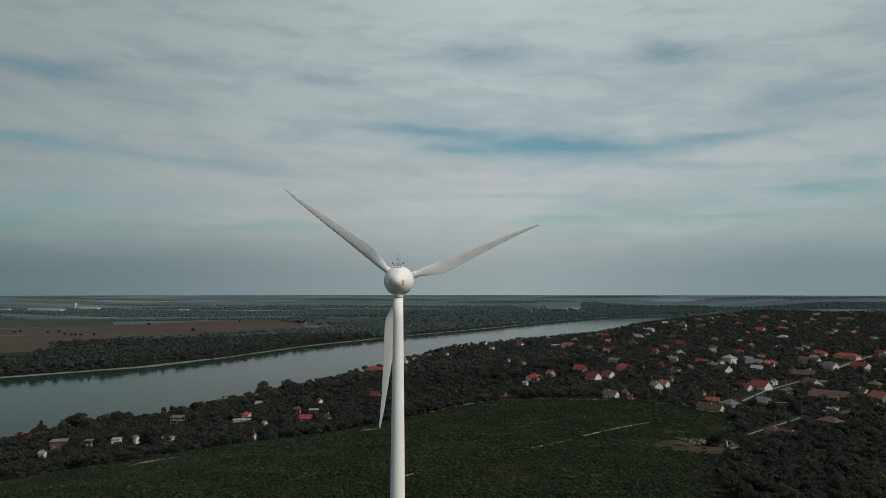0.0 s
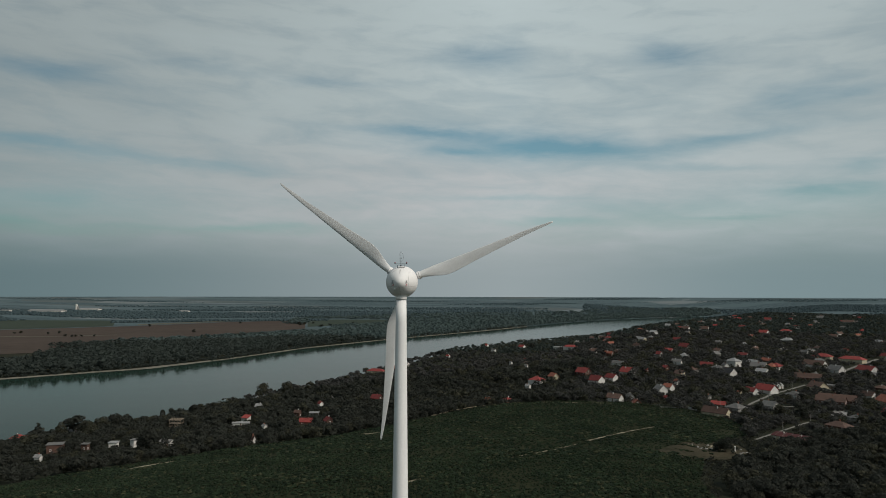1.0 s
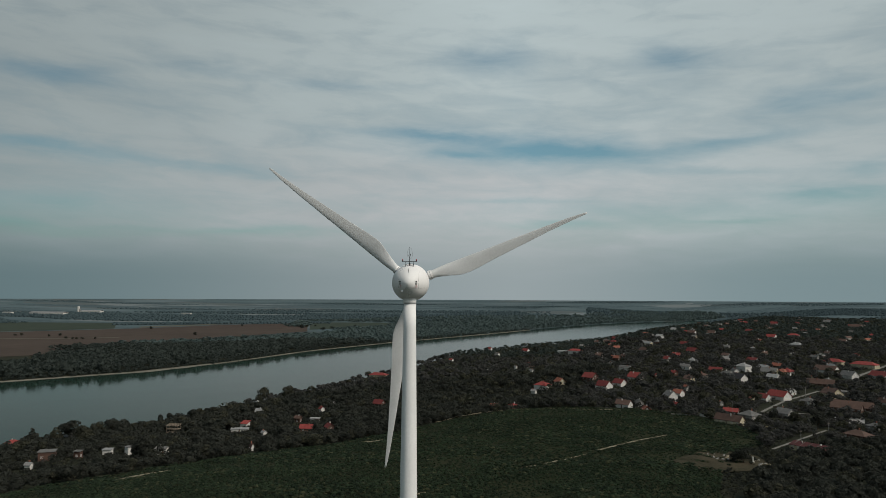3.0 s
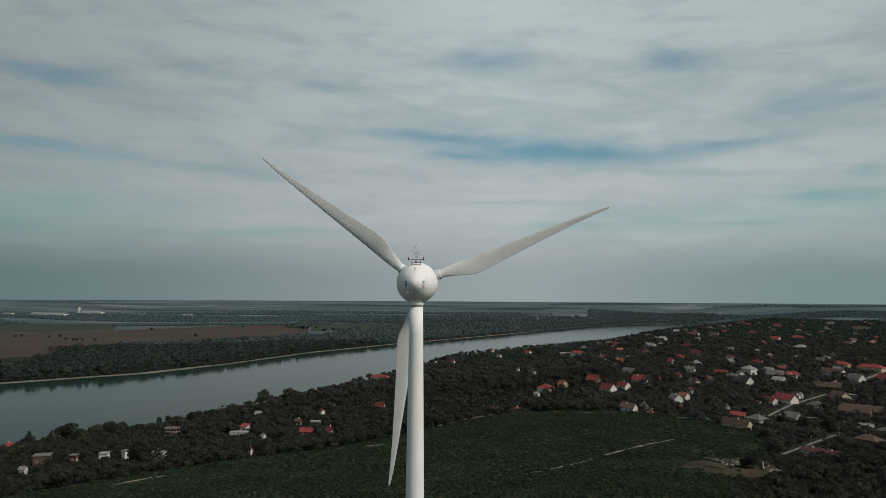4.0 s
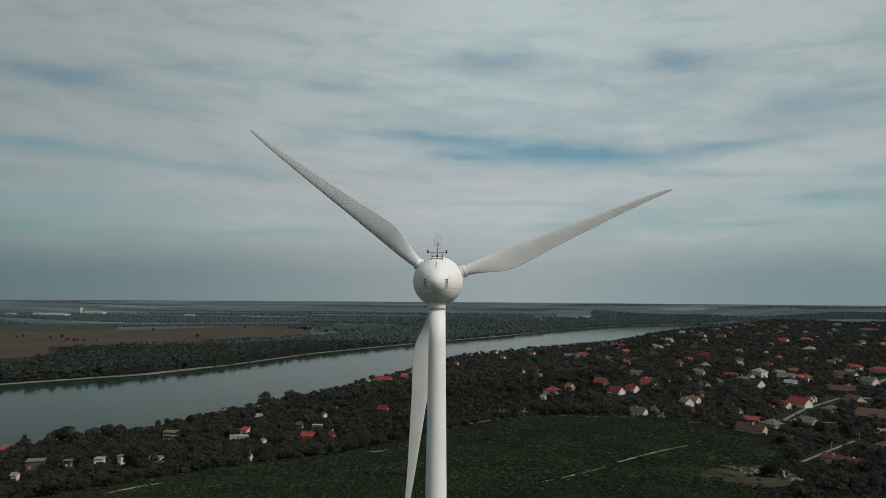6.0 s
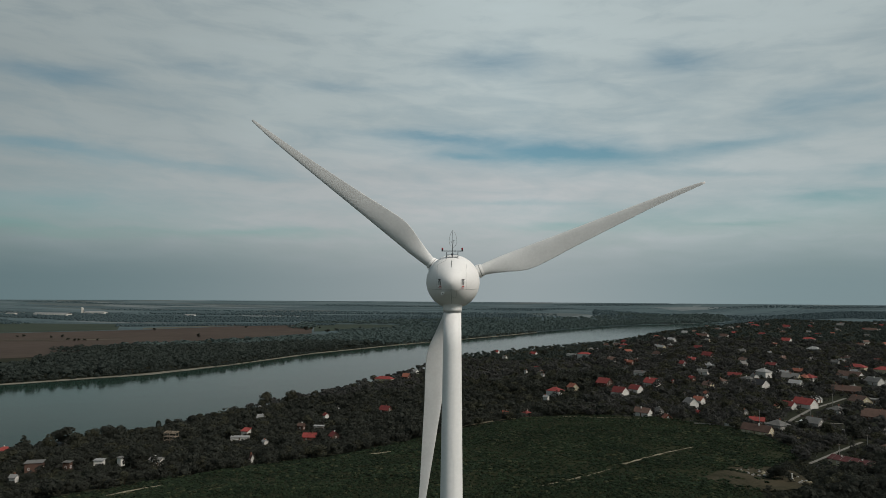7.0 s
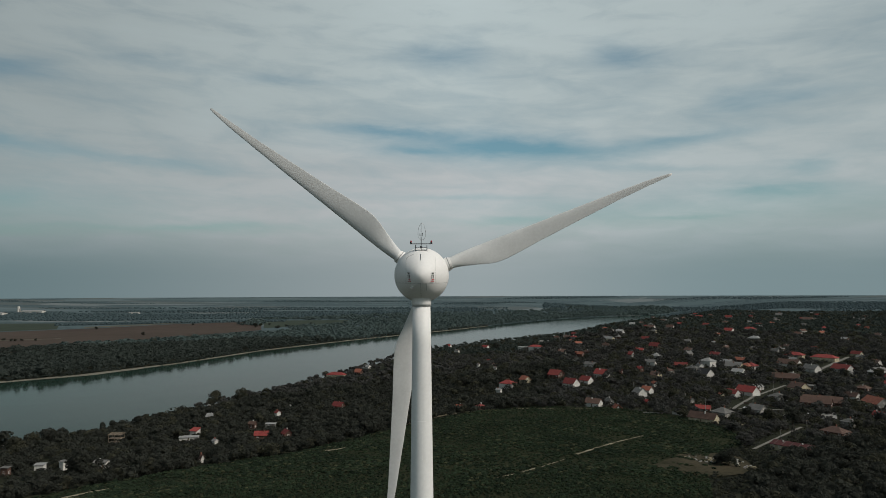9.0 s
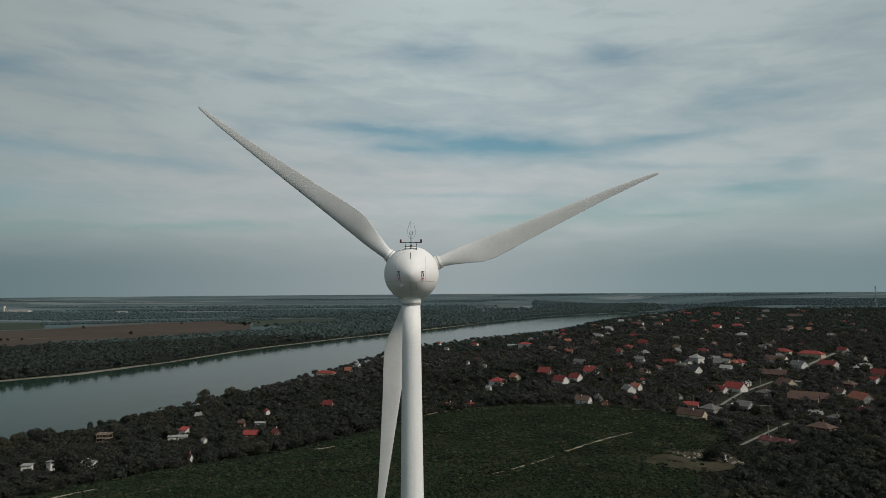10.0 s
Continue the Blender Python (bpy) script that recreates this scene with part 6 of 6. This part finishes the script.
def rubble(x, y, r, n, seed):
    """A heap of pale stones and spoil."""
    rng = random.Random(seed)
    for k in range(n):
        a, q = rng.random() * 6.283, r * math.sqrt(rng.random())
        px, py = x + q * math.cos(a) * 1.6, y + q * math.sin(a)
        s = rng.uniform(0.25, 0.9)
        bm = bmesh.new()
        bmesh.ops.create_icosphere(bm, subdivisions=1, radius=s)
        for v in bm.verts:
            v.co *= rng.uniform(0.75, 1.2)
            v.co.z *= 0.6
        ob = part("stone", bm, CONCRETE if rng.random() < 0.6 else PALE_SOIL)
        ob.matrix_basis = pose(px, py, ground_z(px, py) + 0.8, 0, 0, rng.random() * 360)
        tagged(ob, "pale broken lump of rubble on bare earth", "stone", "rubble beside the field")


rubble(155.1, 266.0, 5, 26, 1)
rubble(164.4, 251.2, 3.5, 16, 2)
rubble(152.7, 273.8, 4, 10, 3)
rubble(166.0, 261.8, 2, 6, 4)


rubble(225.2, 366.2, 4, 14, 11)
rubble(230.5, 360.9, 4, 12, 12)
rubble(216.1, 359.6, 3, 8, 13)
rubble(259.5, 388.6, 3, 6, 14)
patch("ground_yard", [(288, 382), (299, 380), (315, 404), (307, 407)], CONCRETE, "pale concrete yard between sheds", "yard", 0.5, 6.0)


def farm_shed(x, y, rot):
    """A long low shed; its dark red sheet roof carries pale ridge strips."""
    L, W, h, rise = 20.0, 10.0, 2.3, 1.5
    top = tagged(new("farm_shed"), "long low shed with a dark red sheet roof and pale strips", "shed")
    top.matrix_basis = pose(x, y, ground_z(x, y) + 0.3, 0, 0, rot)
    bm = bmesh.new()
    ring_surface(bm, [[(sx * L / 2, -W / 2, -2), (sx * L / 2, W / 2, -2), (sx * L / 2, W / 2, h), (sx * L / 2, 0, h + rise), (sx * L / 2, -W / 2, h)] for sx in (-1, 1)])
    part("wall", bm, PLASTER["cream"], top)
    bm = bmesh.new()
    gable_roof(bm, L, W, h, rise, 0.4, 0.2)
    roof = part("roof", bm, ROOF["shed"], top)
    slope = math.degrees(math.atan2(rise, W / 2))
    for k in range(5):
        bm = bmesh.new()
        box(bm, 0, 0, 0, 0.14, 5.2, 0.08, pose(-L / 2 + L * (k + 0.5) / 5, -W / 4, h + rise / 2 + 0.3, slope))
        part("roof_strip", bm, ROOF["grey"], roof)
    for k in range(6):
        m = pose(-L / 2 + L * (k + 0.5) / 6, -W / 2, 0.7)
        w = shared("window", WINDOWS[0][0], top, m)
        shared("pane", WINDOWS[0][1], w)
    for k in (-1, 1):
        bm = bmesh.new()
        rod(bm, (k * 5, -1.2, h + 1.2), (k * 5, -1.2, h + 2.1), 0.35, 0.35, 12)
        part("roof_vent", bm, PLASTER["white"], roof)
    return top


farm_shed(212.6, 290.9, -59)


def timber_terrace(x, y, rot):
    """An open wooden terrace on posts, with a slatted roof over two decks."""
    top = tagged(new("timber_terrace"), "pale open wooden terrace with slatted roof on the wooded slope", "terrace")
    top.matrix_basis = pose(x, y, ground_z(x, y), 0, 0, rot)
    for px in (-4.6, 0.0, 4.6):
        for py, tall in ((-2.2, 6.6), (2.2, 7.4)):
            bm = bmesh.new()
            box(bm, px, py, tall / 2 - 0.6, 0.2, 0.2, tall + 1.2, None, 0.02)
            part("post", bm, PALE_WOOD, top)
    for z, name in ((1.4, "lower_deck"), (4.1, "upper_deck")):
        bm = bmesh.new()
        for py in (-2.1, 2.1):
            box(bm, 0, py, z - 0.2, 9.8, 0.14, 0.22)
        deck = part(name, bm, PALE_WOOD, top)
        for k in range(12):
            bm = bmesh.new()
            box(bm, 0, -2.2 + 0.4 * k, z, 9.9, 0.3, 0.07)
            part("board", bm, PALE_WOOD, deck)
        for rail in (0.45, 0.95):
            bm = bmesh.new()
            box(bm, 0, -2.32, z + rail, 9.6, 0.07, 0.12)
            part("rail", bm, PALE_WOOD, deck)
    bm = bmesh.new()
    for px in (-4.6, 0.0, 4.6):
        rod(bm, (px, -2.7, 6.55), (px, 2.6, 7.45), 0.09, 0.09, 6)
    roof = part("roof", bm, PALE_WOOD, top)
    for k in range(14):
        bm = bmesh.new()
        t = k / 13
        box(bm, 0, -2.7 + 5.3 * t, 6.72 + 0.9 * t, 10.6, 0.24, 0.06)
        part("roof_slat", bm, PALE_WOOD, roof)
    bm = bmesh.new()
    for side in (-0.45, 0.45):
        rod(bm, (3.0, -2.6 + side, 4.0), (-1.6, -2.6 + side, 1.4), 0.07, 0.07, 6)
    stair = part("stair", bm, PALE_WOOD, top)
    for k in range(11):
        bm = bmesh.new()
        t = (k + 0.5) / 11
        box(bm, 3.0 - 4.6 * t, -2.6, 4.0 - 2.6 * t, 0.28, 0.9, 0.05)
        part("tread", bm, PALE_WOOD, stair)
    return top


timber_terrace(-185.0, 474.0, -12)


def stone_post(x, y):
    bm = bmesh.new()
    box(bm, 0, 0, 0.3, 1.0, 1.0, 0.6, None, 0.05)
    box(bm, 0, 0, 1.4, 0.6, 0.6, 1.8, None, 0.06)
    box(bm, 0, 0, 2.45, 0.8, 0.8, 0.25, None, 0.05)
    ob = part("stone_post", bm, PLASTER["white"])
    ob.matrix_basis = pose(x, y, ground_z(x, y) + 0.6)
    return tagged(ob, "weathered white stone post on bare ground", "post")


stone_post(163.4, 256.8)
